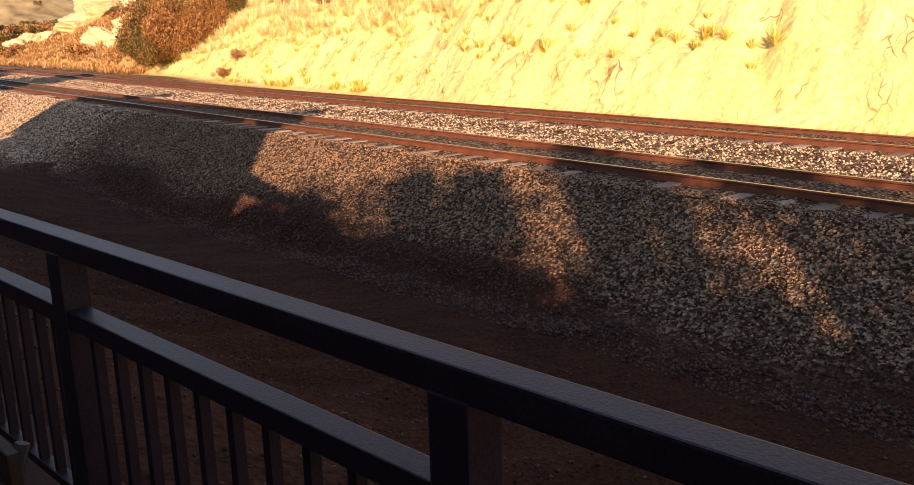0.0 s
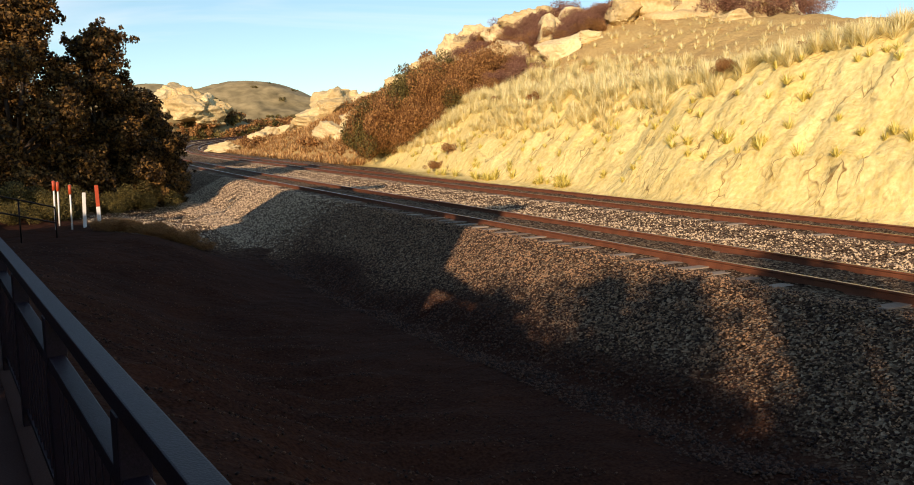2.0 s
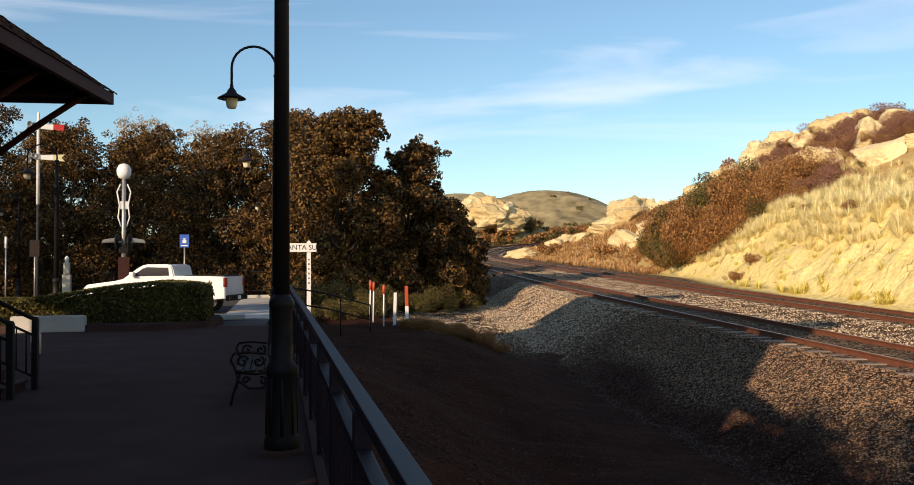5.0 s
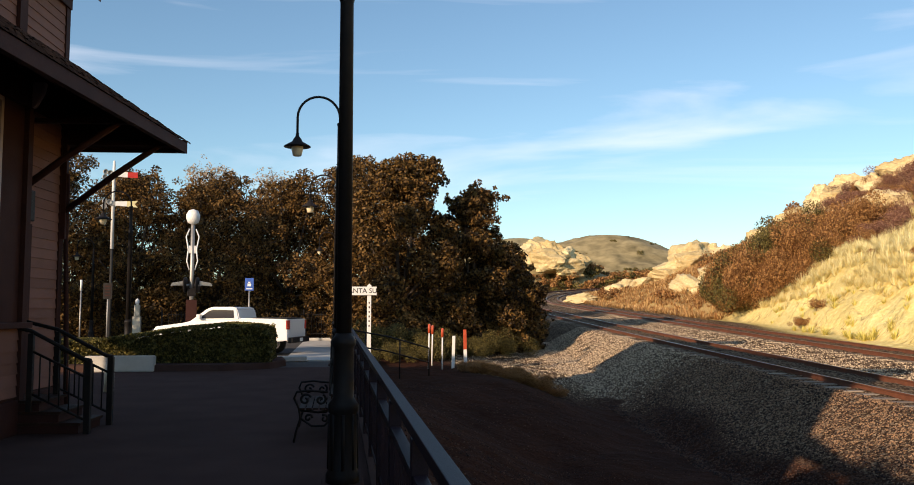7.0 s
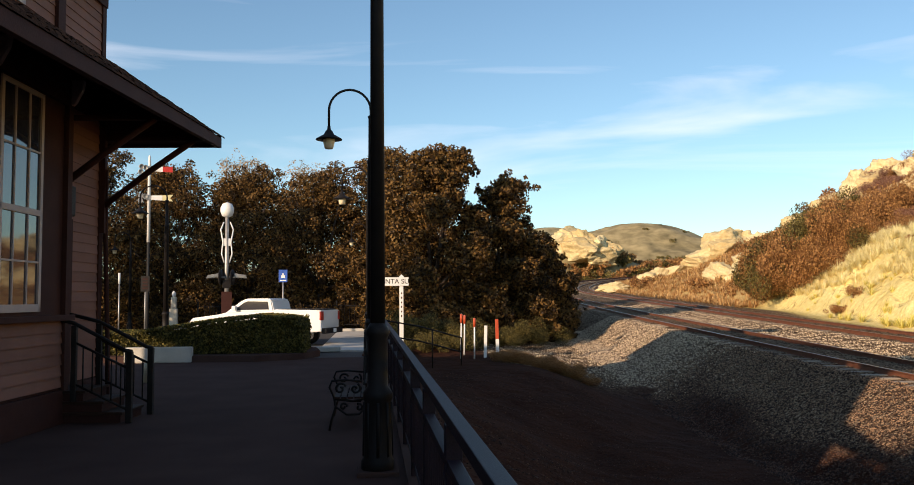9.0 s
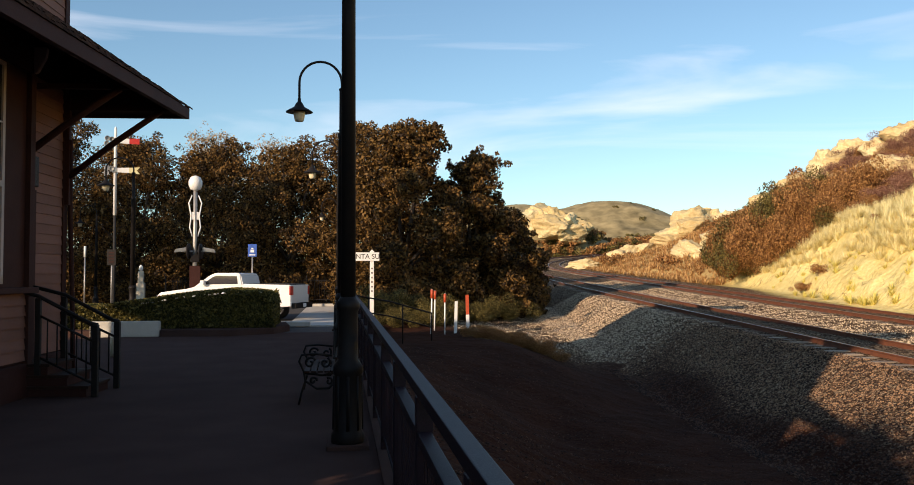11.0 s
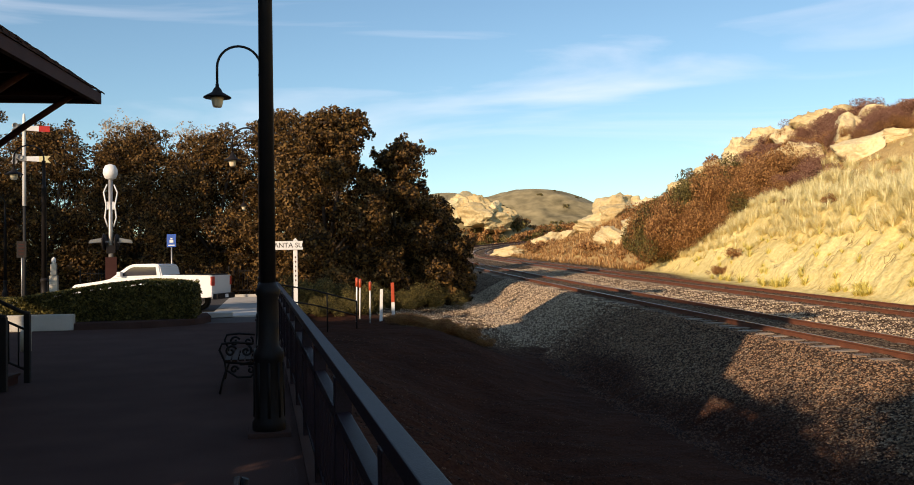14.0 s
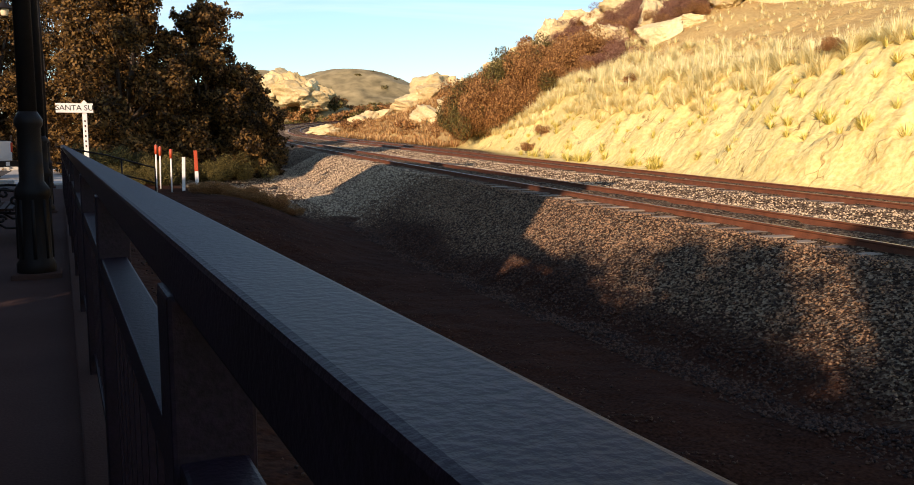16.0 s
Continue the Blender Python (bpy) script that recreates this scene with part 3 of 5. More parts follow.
for x, y, z in ((1.0, 22.85, 0.9), (2.0, 23.45, 0.67), (2.9, 24.0, 0.42)):
    g = ground_z(x, y)
    part("post", tube([(x, y, g - 0.1), (x, y, z)], 0.02), M_IRON, end_rail)


# ---- lamp posts ----
def lamp_post(name="street_lamp"):
    """A tapered fluted post with a crook arm and a hooded lantern, arm towards -x."""
    e = root(name)
    part("base", lathe([(0.16, 0), (0.16, 0.10), (0.14, 0.13), (0.13, 0.6), (0.145, 0.63), (0.145, 0.68), (0.10, 0.74), (0.095, 1.15), (0.115, 1.18), (0.115, 1.22), (0.075, 1.28)], 14), M_IRON, e)
    for k in range(8):
        a = 2 * math.pi * k / 8
        part("flute", tube([(0.134 * math.cos(a), 0.134 * math.sin(a), 0.14), (0.128 * math.cos(a), 0.128 * math.sin(a), 0.6)], 0.016, 5), M_IRON, e)
    part("pole", lathe([(0.074, 1.25), (0.066, 4.18), (0.074, 4.2), (0.074, 4.25), (0.05, 4.28), (0.046, 5.05), (0.056, 5.07), (0.056, 5.1), (0.02, 5.12)], 14), M_IRON, e)
    pts = [(0, 0, 5.05)] + [(-0.40 + 0.40 * math.cos(a), 0, 5.2 + 0.40 * math.sin(a)) for a in [math.pi * k / 14 for k in range(15)]] + [(-0.8, 0, 4.86)]
    part("crook_arm", tube(pts, 0.024, 8), M_IRON, e)
    shade = part("shade", lathe([(0.03, 4.9), (0.035, 4.84), (0.07, 4.80), (0.10, 4.74), (0.25, 4.655), (0.255, 4.64), (0.10, 4.655), (0.02, 4.70)], 20, pose(-0.8, 0, 0)), M_IRON, e)
    part("lantern", lathe([(0.115, 4.645), (0.11, 4.60), (0.088, 4.50), (0.075, 4.47), (0.02, 4.462)], 16, pose(-0.8, 0, 0)), M_LAMP, e, "milky glass lantern")
    part("plinth", box(-0.2, -0.2, -0.02, 0.2, 0.2, 0.03, 0.012), M_SHADE_CONC, e, "concrete plinth")
    return tagged(e, "black iron lamp post with crook arm and hooded lantern", "street lamp", "platform lamps")


lamp = lamp_post()
lamp.matrix_world = pose(0.037, 7.0, 0.012)
for x, y, z, turn, tall in ((-0.02, 15.0, 0.01, 0, 1.02), (-0.09, 24.7, 0.01, 0, 1.02), (-0.22, 44.0, -0.02, 0, 1.02), (-6.34, 25.9, 0.20, 4, 0.905), (-12.3, 44.0, -0.1, 0, 0.95)):
    copy_thing(lamp, pose(x, y, z, 0, 0, turn) @ Matrix.Diagonal((1, 1, tall, 1)))
# the nearest post stands a little taller
lamp.matrix_world = pose(0.037, 7.0, 0.012) @ Matrix.Diagonal((1, 1, 1.12, 1))


# ---- benches ----
def scroll(cx, cz, r, turns, start, sign=1, n=18):
    return [(cx + sign * r * (1 - 0.8 * k / n) * math.cos(start + turns * 2 * math.pi * k / n), 0, cz + r * (1 - 0.8 * k / n) * math.sin(start + turns * 2 * math.pi * k / n)) for k in range(n + 1)]


def bench_end(y, parent):
    bm = bmesh.new()
    lines = [
        [(-0.30, 0, 0.0), (-0.27, 0, 0.14), (-0.22, 0, 0.30), (-0.24, 0, 0.42), (-0.30, 0, 0.55), (-0.27, 0, 0.63), (-0.10, 0, 0.645), (0.12, 0, 0.62)],
        [(0.30, 0, 0.0), (0.25, 0, 0.15), (0.17, 0, 0.32), (0.15, 0, 0.44), (0.20, 0, 0.62), (0.27, 0, 0.82)],
        [(-0.24, 0, 0.40), (0.0, 0, 0.37), (0.16, 0, 0.40)],
        [(-0.22, 0, 0.30), (-0.08, 0, 0.20), (0.08, 0, 0.20), (0.18, 0, 0.31)],
        scroll(-0.16, 0.53, 0.075, 1.2, 0.4), scroll(0.03, 0.53, 0.07, 1.2, 2.0, -1), scroll(-0.12, 0.30, 0.05, 1.1, 0.0), scroll(0.08, 0.29, 0.05, 1.1, 1.0, -1),
    ]
    for ln in lines:
        add_tube(bm, ln, 0.016, 6)
    bmesh.ops.translate(bm, vec=(0, y, 0), verts=bm.verts)
    part("end_frame", bm, M_IRON, parent, "scrolled cast iron end frame")


def bench(m):
    e = root("park_bench")
    for y in (0.0, 1.45):
        bench_end(y, e)
    for k in range(5):
        part("seat_slat", box(-0.235 + 0.085 * k, -0.04, 0.405, -0.165 + 0.085 * k, 1.49, 0.43, 0.005), M_WOOD, e)
    for k in range(3):
        z = 0.52 + 0.11 * k
        part("back_slat", box(0.16 + 0.033 * k, -0.04, z, 0.185 + 0.033 * k, 1.49, z + 0.08, 0.005), M_WOOD, e)
    e.matrix_world = m
    return tagged(e, "dark wooden park bench with scrolled iron ends beside the railing", "bench", "platform benches")


b0 = bench(pose(-0.26, 9.8, 0.0))
copy_thing(b0, pose(-0.34, 0.42, 0.0))

# ---- depot building ----
DEPOT = pose(-4.3, 10.4, 0.0, 0, 0, -4.1)


def dp(name, bm, material, parent=None, label=""):
    ob = part(name, bm, material, parent, label)
    return ob


depot = tagged(root("station_building", DEPOT), "two-storey wooden station building with tan siding and dark brown trim", "building", kind="structure")
# local axes: y along the platform side, x out to the platform; main wall at x=-0.45, bay front at x=0
YN, YF, XB = -9.85, 3.1, -3.9
part("wall", box(XB, YN, -0.1, -0.50, YF - 0.06, 6.9), M_TRIM, depot, "dark sheathing behind the siding")
board = 0.155


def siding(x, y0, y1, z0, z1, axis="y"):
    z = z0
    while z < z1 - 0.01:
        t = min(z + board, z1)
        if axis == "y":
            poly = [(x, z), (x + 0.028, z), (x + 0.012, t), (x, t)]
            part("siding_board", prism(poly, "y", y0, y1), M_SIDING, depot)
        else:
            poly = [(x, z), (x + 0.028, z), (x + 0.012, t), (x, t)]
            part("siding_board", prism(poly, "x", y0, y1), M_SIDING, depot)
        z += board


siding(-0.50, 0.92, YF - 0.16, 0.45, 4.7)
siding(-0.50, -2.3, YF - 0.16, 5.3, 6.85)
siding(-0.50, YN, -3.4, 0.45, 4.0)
part("corner_board", box(-0.6, YF - 0.16, 0.0, -0.455, YF, 6.9, 0.004), M_TRIM, depot)
part("base_board", box(-0.5, -2.4, 0.0, -0.44, YF, 0.43, 0.006), M_TRIM, depot)
part("downspout", tube([(-0.38, YF - 0.1, 3.9), (-0.40, YF - 0.02, 2.7), (-0.36, YF + 0.05, 0.9), (-0.36, YF + 0.08, 0.05)], 0.04), M_TRIM, depot)
# bay with sash windows
BY0, BY1 = -3.3, 0.75
part("bay_wall", box(-0.5, BY0, 0.0, -0.07, BY1, 4.8), M_TRIM, depot)
for k in range(6):
    z = 0.5 + 0.152 * k
    for y0, y1 in ((BY0 + 0.1, -1.55), (-1.35, BY1 - 0.13)):
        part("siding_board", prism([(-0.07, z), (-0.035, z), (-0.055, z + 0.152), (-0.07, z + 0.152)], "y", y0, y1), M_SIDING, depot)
part("base_board", box(-0.08, BY0, 0.0, -0.01, BY1, 0.46, 0.006), M_TRIM, depot)
part("window_sill", box(-0.08, BY0 - 0.02, 1.42, 0.07, BY1 + 0.03, 1.50, 0.01), M_TRIM, depot)
for y in (BY0 + 0.06, -1.45, BY1 - 0.07):
    part("corner_board", box(-0.075, y - 0.075, 0.44, 0.0, y + 0.075, 4.8, 0.004), M_TRIM, depot)
for y in (BY0 + 0.06, -1.45, BY1 - 0.07):
    part("bracket", prism([(-0.01, 4.45), (0.05, 4.47), (0.16, 4.68), (0.18, 4.82), (-0.01, 4.82)], "y", y - 0.05, y + 0.05, 0.012), M_SASH, depot, "pale scrolled cornice bracket")
part("frieze", box(-0.075, BY0, 4.45, 0.012, BY1, 4.8, 0.006), M_TRIM, depot)


def sash_window(y0, y1, z0, z1, x):
    w = part("window", box(x - 0.06, y0 - 0.11, z0 - 0.05, x - 0.02, y1 + 0.11, z1 + 0.12, 0.004), M_TRIM, depot)
    part("pane", box(x - 0.02, y0, z0, x - 0.012, y1, z1), M_GLASS, w)
    mid = (z0 + z1) / 2 - 0.15
    for a, b, c, d in ((y0, z0, y0 + 0.07, z1), (y1 - 0.07, z0, y1, z1), (y0, z0, y1, z0 + 0.1), (y0, z1 - 0.06, y1, z1), (y0, mid - 0.04, y1, mid + 0.04)):
        part("sash", box(x - 0.016, a, b, x + 0.014, c, d, 0.004), M_SASH, w, "pale sash bar")
    for k in (1, 2):
        yy = y0 + (y1 - y0) * k / 3
        part("glazing_bar", box(x - 0.014, yy - 0.012, z0, x + 0.006, yy + 0.012, z1), M_SASH, w)
    for zz in ((z0 + mid) / 2, (mid + z1) / 2):
        part("glazing_bar", box(x - 0.014, y0, zz - 0.012, x + 0.006, y1, zz + 0.012), M_SASH, w)


sash_window(-1.25, -0.12, 1.55, 4.42, -0.03)
sash_window(-3.05, -1.7, 1.55, 4.25, -0.03)
sash_window(-0.9, 0.2, 5.75, 6.6, -0.47)
# door beside the bay, with its lantern
part("door", box(-0.52, 0.95, 0.45, -0.45, 1.75, 2.75, 0.006), M_TRIM, depot, "dark brown panelled door")
part("door_casing", box(-0.5, 0.86, 0.4, -0.43, 0.95, 2.95, 0.004), M_TRIM, depot)
part("door_casing", box(-0.5, 1.75, 0.4, -0.43, 1.84, 2.95, 0.004), M_TRIM, depot)
part("wall_box", box(-0.45, 1.12, 2.95, -0.22, 1.42, 3.4, 0.02), M_IRON, depot, "dark boxy wall lantern")

# skirt roof with exposed brackets
EZ = 4.11


def ez(y):
    return EZ + 0.04 * (y + 4.8)


roof = part("skirt_roof", bmesh.new(), M_SOFFIT, depot, "brown skirt roof with deep overhang")
bm = bmesh.new()
ys = np.linspace(YN - 0.1, YF + 0.3, 12)
xo, xi = 1.40, -0.46
lo_o, lo_i, hi_o, hi_i = [], [], [], []
for y in ys:
    lo_o.append(bm.verts.new((xo, y, ez(y) - 0.09)))
    hi_o.append(bm.verts.new((xo, y, ez(y) + 0.07)))
    lo_i.append(bm.verts.new((xi, y, ez(y) + 0.95)))
    hi_i.append(bm.verts.new((xi, y, ez(y) + 1.35)))
for k in range(len(ys) - 1):
    for a, b in ((lo_o, hi_o), (hi_o, hi_i), (hi_i, lo_i), (lo_i, lo_o)):
        bm.faces.new((a[k], a[k + 1], b[k + 1], b[k]))
bm.faces.new((lo_o[0], hi_o[0], hi_i[0], lo_i[0]))
bm.faces.new((lo_o[-1], lo_i[-1], hi_i[-1], hi_o[-1]))
bmesh.ops.recalc_face_normals(bm, faces=bm.faces)
bm.to_mesh(roof.data)
bm.free()
part("end_roof", prism([(1.40, ez(YF) - 0.02), (1.40, ez(YF) + 0.1), (-0.46, ez(YF) + 1.3), (-4.9, ez(YF) + 1.3), (-4.9, ez(YF) - 0.02)], "y", YF, YF + 0.3), M_SOFFIT, depot)
part("fascia", box(1.35, YN - 0.1, -0.10, 1.44, YF + 0.34, 0.08, 0.006, Matrix(((1, 0, 0, 0), (0, 1, 0, 0), (0, 0.04, 1, EZ + 0.04 * 4.8), (0, 0, 0, 1)))), M_TRIM, depot)
part("fascia", box(-4.9, YF + 0.28, ez(YF) - 0.08, 1.43, YF + 0.36, ez(YF) + 0.14, 0.006), M_TRIM, depot)
rng = np.random.default_rng(5)
sh = bmesh.new()
for row in range(13):
    f0 = row / 13.0
    x, z0 = xo + 0.06 + (xi - xo) * f0, 0.09 + 1.28 * f0
    y = YN - 0.1 + (row % 2) * 0.1
    while y < YF + 0.32:
        w = rng.uniform(0.14, 0.24)
        t = rng.uniform(0.012, 0.028)
        zz = ez(y) + z0
        v = [sh.verts.new(p) for p in ((x, y, zz + t), (x, y + w - 0.006, zz + t), (x - 0.22, y + w - 0.006, zz + 0.115), (x - 0.22, y, zz + 0.115), (x, y, zz - 0.004), (x, y + w - 0.006, zz - 0.004))]
        sh.faces.new(v[:4])
        sh.faces.new((v[4], v[5], v[1], v[0]))
        y += w
shin = part("shingles", sh, M_ROOF, depot, "weathered brown wood shingles")
shin["kind"] = "stuff"
for y in (YF - 0.1, 0.9, -6.5, -9.3):
    z = ez(y)
    part("eave_bracket", tube([(-0.42, y, z - 1.15), (0.35, y, z - 0.55), (1.1, y, z - 0.02)], 0.05, 6), M_TRIM, depot)
    part("eave_post", box(-0.46, y - 0.05, z - 1.6, -0.38, y + 0.05, z + 0.2, 0.006), M_TRIM, depot)
    part("eave_beam", box(-0.46, y - 0.045, z - 0.04, 1.43, y + 0.045, z + 0.03, 0.005), M_TRIM, depot)
# upper storey trim and main roof
part("trim_board", box(-0.5, YN, 6.7, -0.43, YF, 6.95, 0.006), M_TRIM, depot)
part("trim_board", box(-0.48, 1.15, 5.2, -0.42, 1.4, 6.9, 0.006), M_TRIM, depot)
ROOF_TOP = 8.6
part("roof", prism([(0.02, 6.86), (0.02, 6.98), (-2.2, ROOF_TOP + 0.12), (-4.4, 6.98), (-4.4, 6.86), (-2.2, ROOF_TOP)], "y", YN - 0.3, YF + 0.02), M_ROOF, depot)
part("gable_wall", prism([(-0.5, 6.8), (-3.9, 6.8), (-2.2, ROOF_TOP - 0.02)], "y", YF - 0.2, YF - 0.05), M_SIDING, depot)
for x, y, low, top in ((-0.45, -9.4, 6.9, 8.6), (-2.05, 0.45, 7.6, 9.7)):
    part("chimney", box(x - 0.35, y - 0.45, low, x + 0.35, y + 0.45, top, 0.03), M_ROOF, depot, "brick chimney")
    part("chimney_cap", box(x - 0.43, y - 0.53, top - 0.13, x + 0.43, y + 0.53, top + 0.03, 0.02), M_SHADE_CONC, depot)

# single-storey wing behind, unseen, added for the shade it casts on the hedge
part("wing_wall", box(-11.0, -5.0, -0.1, XB - 0.05, YF - 0.1, 4.9), M_SIDING, depot, "tan siding wall of the unseen low wing added for shade")
part("wing_roof", prism([(-11.6, 4.6), (-11.6, 4.75), (-7.4, 5.7), (XB - 0.1, 5.7), (XB - 0.1, 4.9)], "y", -5.4, YF + 0.3), M_ROOF, depot)

# steps with their rails
steps = tagged(root("entry_steps", DEPOT), "wooden entry steps with dark pipe rails", "steps")
for k in range(3):
    part("tread", box(-0.43, 0.60, 0.15 * (2 - k) + 0.11, 0.29 + 0.26 * k, 1.5, 0.15 * (2 - k) + 0.15, 0.008), M_WOOD, steps)
    part("riser", box(-0.43, 0.62, 0.15 * (2 - k), 0.26 + 0.26 * k, 1.48, 0.15 * (2 - k) + 0.108, 0.004), M_TRIM, steps)
for y in (0.60, 1.5):
    part("newel", box(0.86, y - 0.04, 0.0, 0.94, y + 0.04, 0.98, 0.006), M_IRON, steps)
    part("newel", box(0.10, y - 0.035, 0.3, 0.17, y + 0.035, 1.35, 0.006), M_IRON, steps)
    part("handrail", tube([(-0.42, y, 1.52), (0.13, y, 1.38), (0.83, y, 1.0), (0.93, y, 0.98)], 0.028), M_IRON, steps)
    part("lower_bar", tube([(0.13, y, 1.12), (0.9, y, 0.74)], 0.018), M_IRON, steps)
    part("lower_bar", tube([(0.13, y, 0.55), (0.9, y, 0.17)], 0.018), M_IRON, steps)
    for k in range(5):
        x = 0.26 + 0.13 * k
        z = 0.55 - (x - 0.13) * 0.494
        part("baluster", tube([(x, y, z), (x, y, z + 0.57)], 0.011, 6), M_IRON, steps)


# ---- hedge, planter and lot ----
def leaf_thing(name, label, category, verts, quads, material, group="", kind=""):
    return tagged(new(name, fast_mesh(name, verts, quads, material)), label, category, group, kind)


rng = np.random.default_rng(11)
tagged(part("planter_kerb", prism([(-14, 23.0), (-6.2, 22.9), (-3.2, 22.6), (-1.9, 23.4), (-1.55, 24.9), (-1.75, 26.6), (-14, 26.8)], "z", -0.1, 0.17, 0.02), M_SHADE_CONC), "raised concrete planter kerb round the hedge", "planter")
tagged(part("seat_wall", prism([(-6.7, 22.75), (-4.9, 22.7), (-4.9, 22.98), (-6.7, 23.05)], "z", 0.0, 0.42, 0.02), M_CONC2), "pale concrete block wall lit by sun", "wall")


def hedge_points(count):
    x = -10.5 + 8.6 * rng.random(count)
    y = 23.5 + 2.6 * rng.random(count)
    h = np.interp(x, [-10.5, -6.6, -5.0, -3.4, -2.2, -1.9], [0.74, 0.78, 1.05, 1.23, 1.18, 0.85]) + 0.03 * ripple(x, y, 4)
    side = rng.random(count)
    z = np.where(side < 0.5, h, 0.15 + rng.random(count) * (h - 0.15))
    y = np.where((side > 0.5) & (side < 0.85), 23.5 + 0.1 * rng.random(count) + 0.12 * np.abs(x + 4) / 6, y)
    x = np.where(side > 0.85, -1.95 - 0.1 * rng.random(count), x)
    return np.stack([x, y, z], axis=1)


pts = hedge_points(26000)
v, q = leaves(rng, pts, np.full(len(pts), 0.05), 60000, 0.075)
hedge = tagged(root("hedge"), "clipped green hedge in a planter, half sunlit half shaded", "hedge")
part("twig_core", prism([(-10.4, 0.16), (-2.02, 0.16), (-2.02, 0.72), (-2.2, 1.06), (-3.4, 1.12), (-5.0, 0.95), (-6.6, 0.64), (-10.4, 0.62)], "y", 23.62, 26.0), M_HEDGE, hedge)
ob = new("foliage", fast_mesh("foliage", v, q, M_HEDGE))
ob.parent = hedge
tagged(part("short_post", lathe([(0.10, 0), (0.10, 0.37), (0.085, 0.405), (0.02, 0.42)], 16, pose(-4.61, 17.0, 0)), M_CREAM), "short round cream bollard on the platform", "bollard")
tagged(part("wheel_stop", box(-2.0, 26.65, 0.0, -1.0, 27.0, 0.16, 0.03), M_CONC2), "pale concrete kerb block beside the road", "kerb block")


# ---- pickup truck ----
def pickup():
    """Faces +x, rear bumper at x=0."""
    e = root("pickup_truck")
    L, W = 5.5, 0.95
    prof = [(0.12, 0.55), (0.10, 1.32), (1.95, 1.36), (2.02, 1.30), (3.9, 1.25), (4.2, 1.18), (5.25, 1.05), (5.42, 0.85), (5.42, 0.52), (4.95, 0.45), (4.85, 0.75), (4.6, 0.88), (4.3, 0.88), (4.05, 0.75), (3.95, 0.42), (1.75, 0.42), (1.65, 0.75), (1.4, 0.88), (1.1, 0.88), (0.85, 0.75), (0.75, 0.5)]
    part("body", prism(prof, "y", -W, W, 0.025), M_CAR, e)
    part("cab", prism([(2.02, 1.28), (2.12, 1.70), (2.25, 1.77), (3.1, 1.77), (3.3, 1.70), (4.0, 1.22)], "y", -W + 0.1, W - 0.1, 0.04), M_CAR, e)
    for s in (-1, 1):
        part("side_window", prism([(2.22, 1.36), (2.26, 1.65), (3.05, 1.67), (3.2, 1.62), (3.62, 1.34)], "y", s * (W - 0.105), s * (W - 0.088)), M_GLASS, e)
        part("mirror", box(3.45, s * 0.9, 1.32, 3.6, s * 1.1, 1.5, 0.03), M_CAR, e)
        part("tail_light", box(0.085, s * 0.80, 0.95, 0.2, s * 0.965, 1.28, 0.02), M_RED, e, "red tail light")
        part("door_handle", box(2.3, s * 0.945, 1.12, 2.5, s * 0.975, 1.15, 0.008), M_CHROME, e)
        for x in (1.25, 4.45):
            w = part("wheel", lathe([(0.2, -0.11), (0.34, -0.12), (0.375, -0.08), (0.375, 0.08), (0.34, 0.12), (0.2, 0.11)], 24, pose(x, s * 0.84, 0.375, 90)), M_RUBBER, e)
            part("rim", lathe([(0.21, -0.115), (0.2, 0.0), (0.06, 0.03), (0.06, 0.12), (0.21, 0.118)], 16, pose(x, s * 0.84, 0.375, 90)), M_CHROME, w)
    part("windscreen", prism([(3.34, 1.66), (3.36, 1.68), (3.985, 1.26), (3.965, 1.245)], "y", -0.76, 0.76), M_GLASS, e)
    part("bed_liner", box(0.22, -0.8, 1.28, 1.9, 0.8, 1.368), M_RUBBER, e)
    part("rear_bumper", box(-0.06, -0.92, 0.46, 0.13, 0.92, 0.66, 0.03), M_IRON, e, "dark rear bumper")
    part("number_plate", box(-0.068, -0.16, 0.5, -0.058, 0.16, 0.63), M_WHITE, e)
    part("front_bumper", box(5.38, -0.9, 0.45, 5.52, 0.9, 0.65, 0.03), M_CHROME, e)
    for s in (-1, 1):
        part("headlight", box(5.3, s * 0.6, 0.78, 5.44, s * 0.9, 0.95, 0.02), M_GLASS, e)
    return tagged(e, "white single-cab pickup truck parked in the lot", "truck")


pickup().matrix_world = pose(-1.42, 31.2, -0.02, 0, 0, 180 - 17)


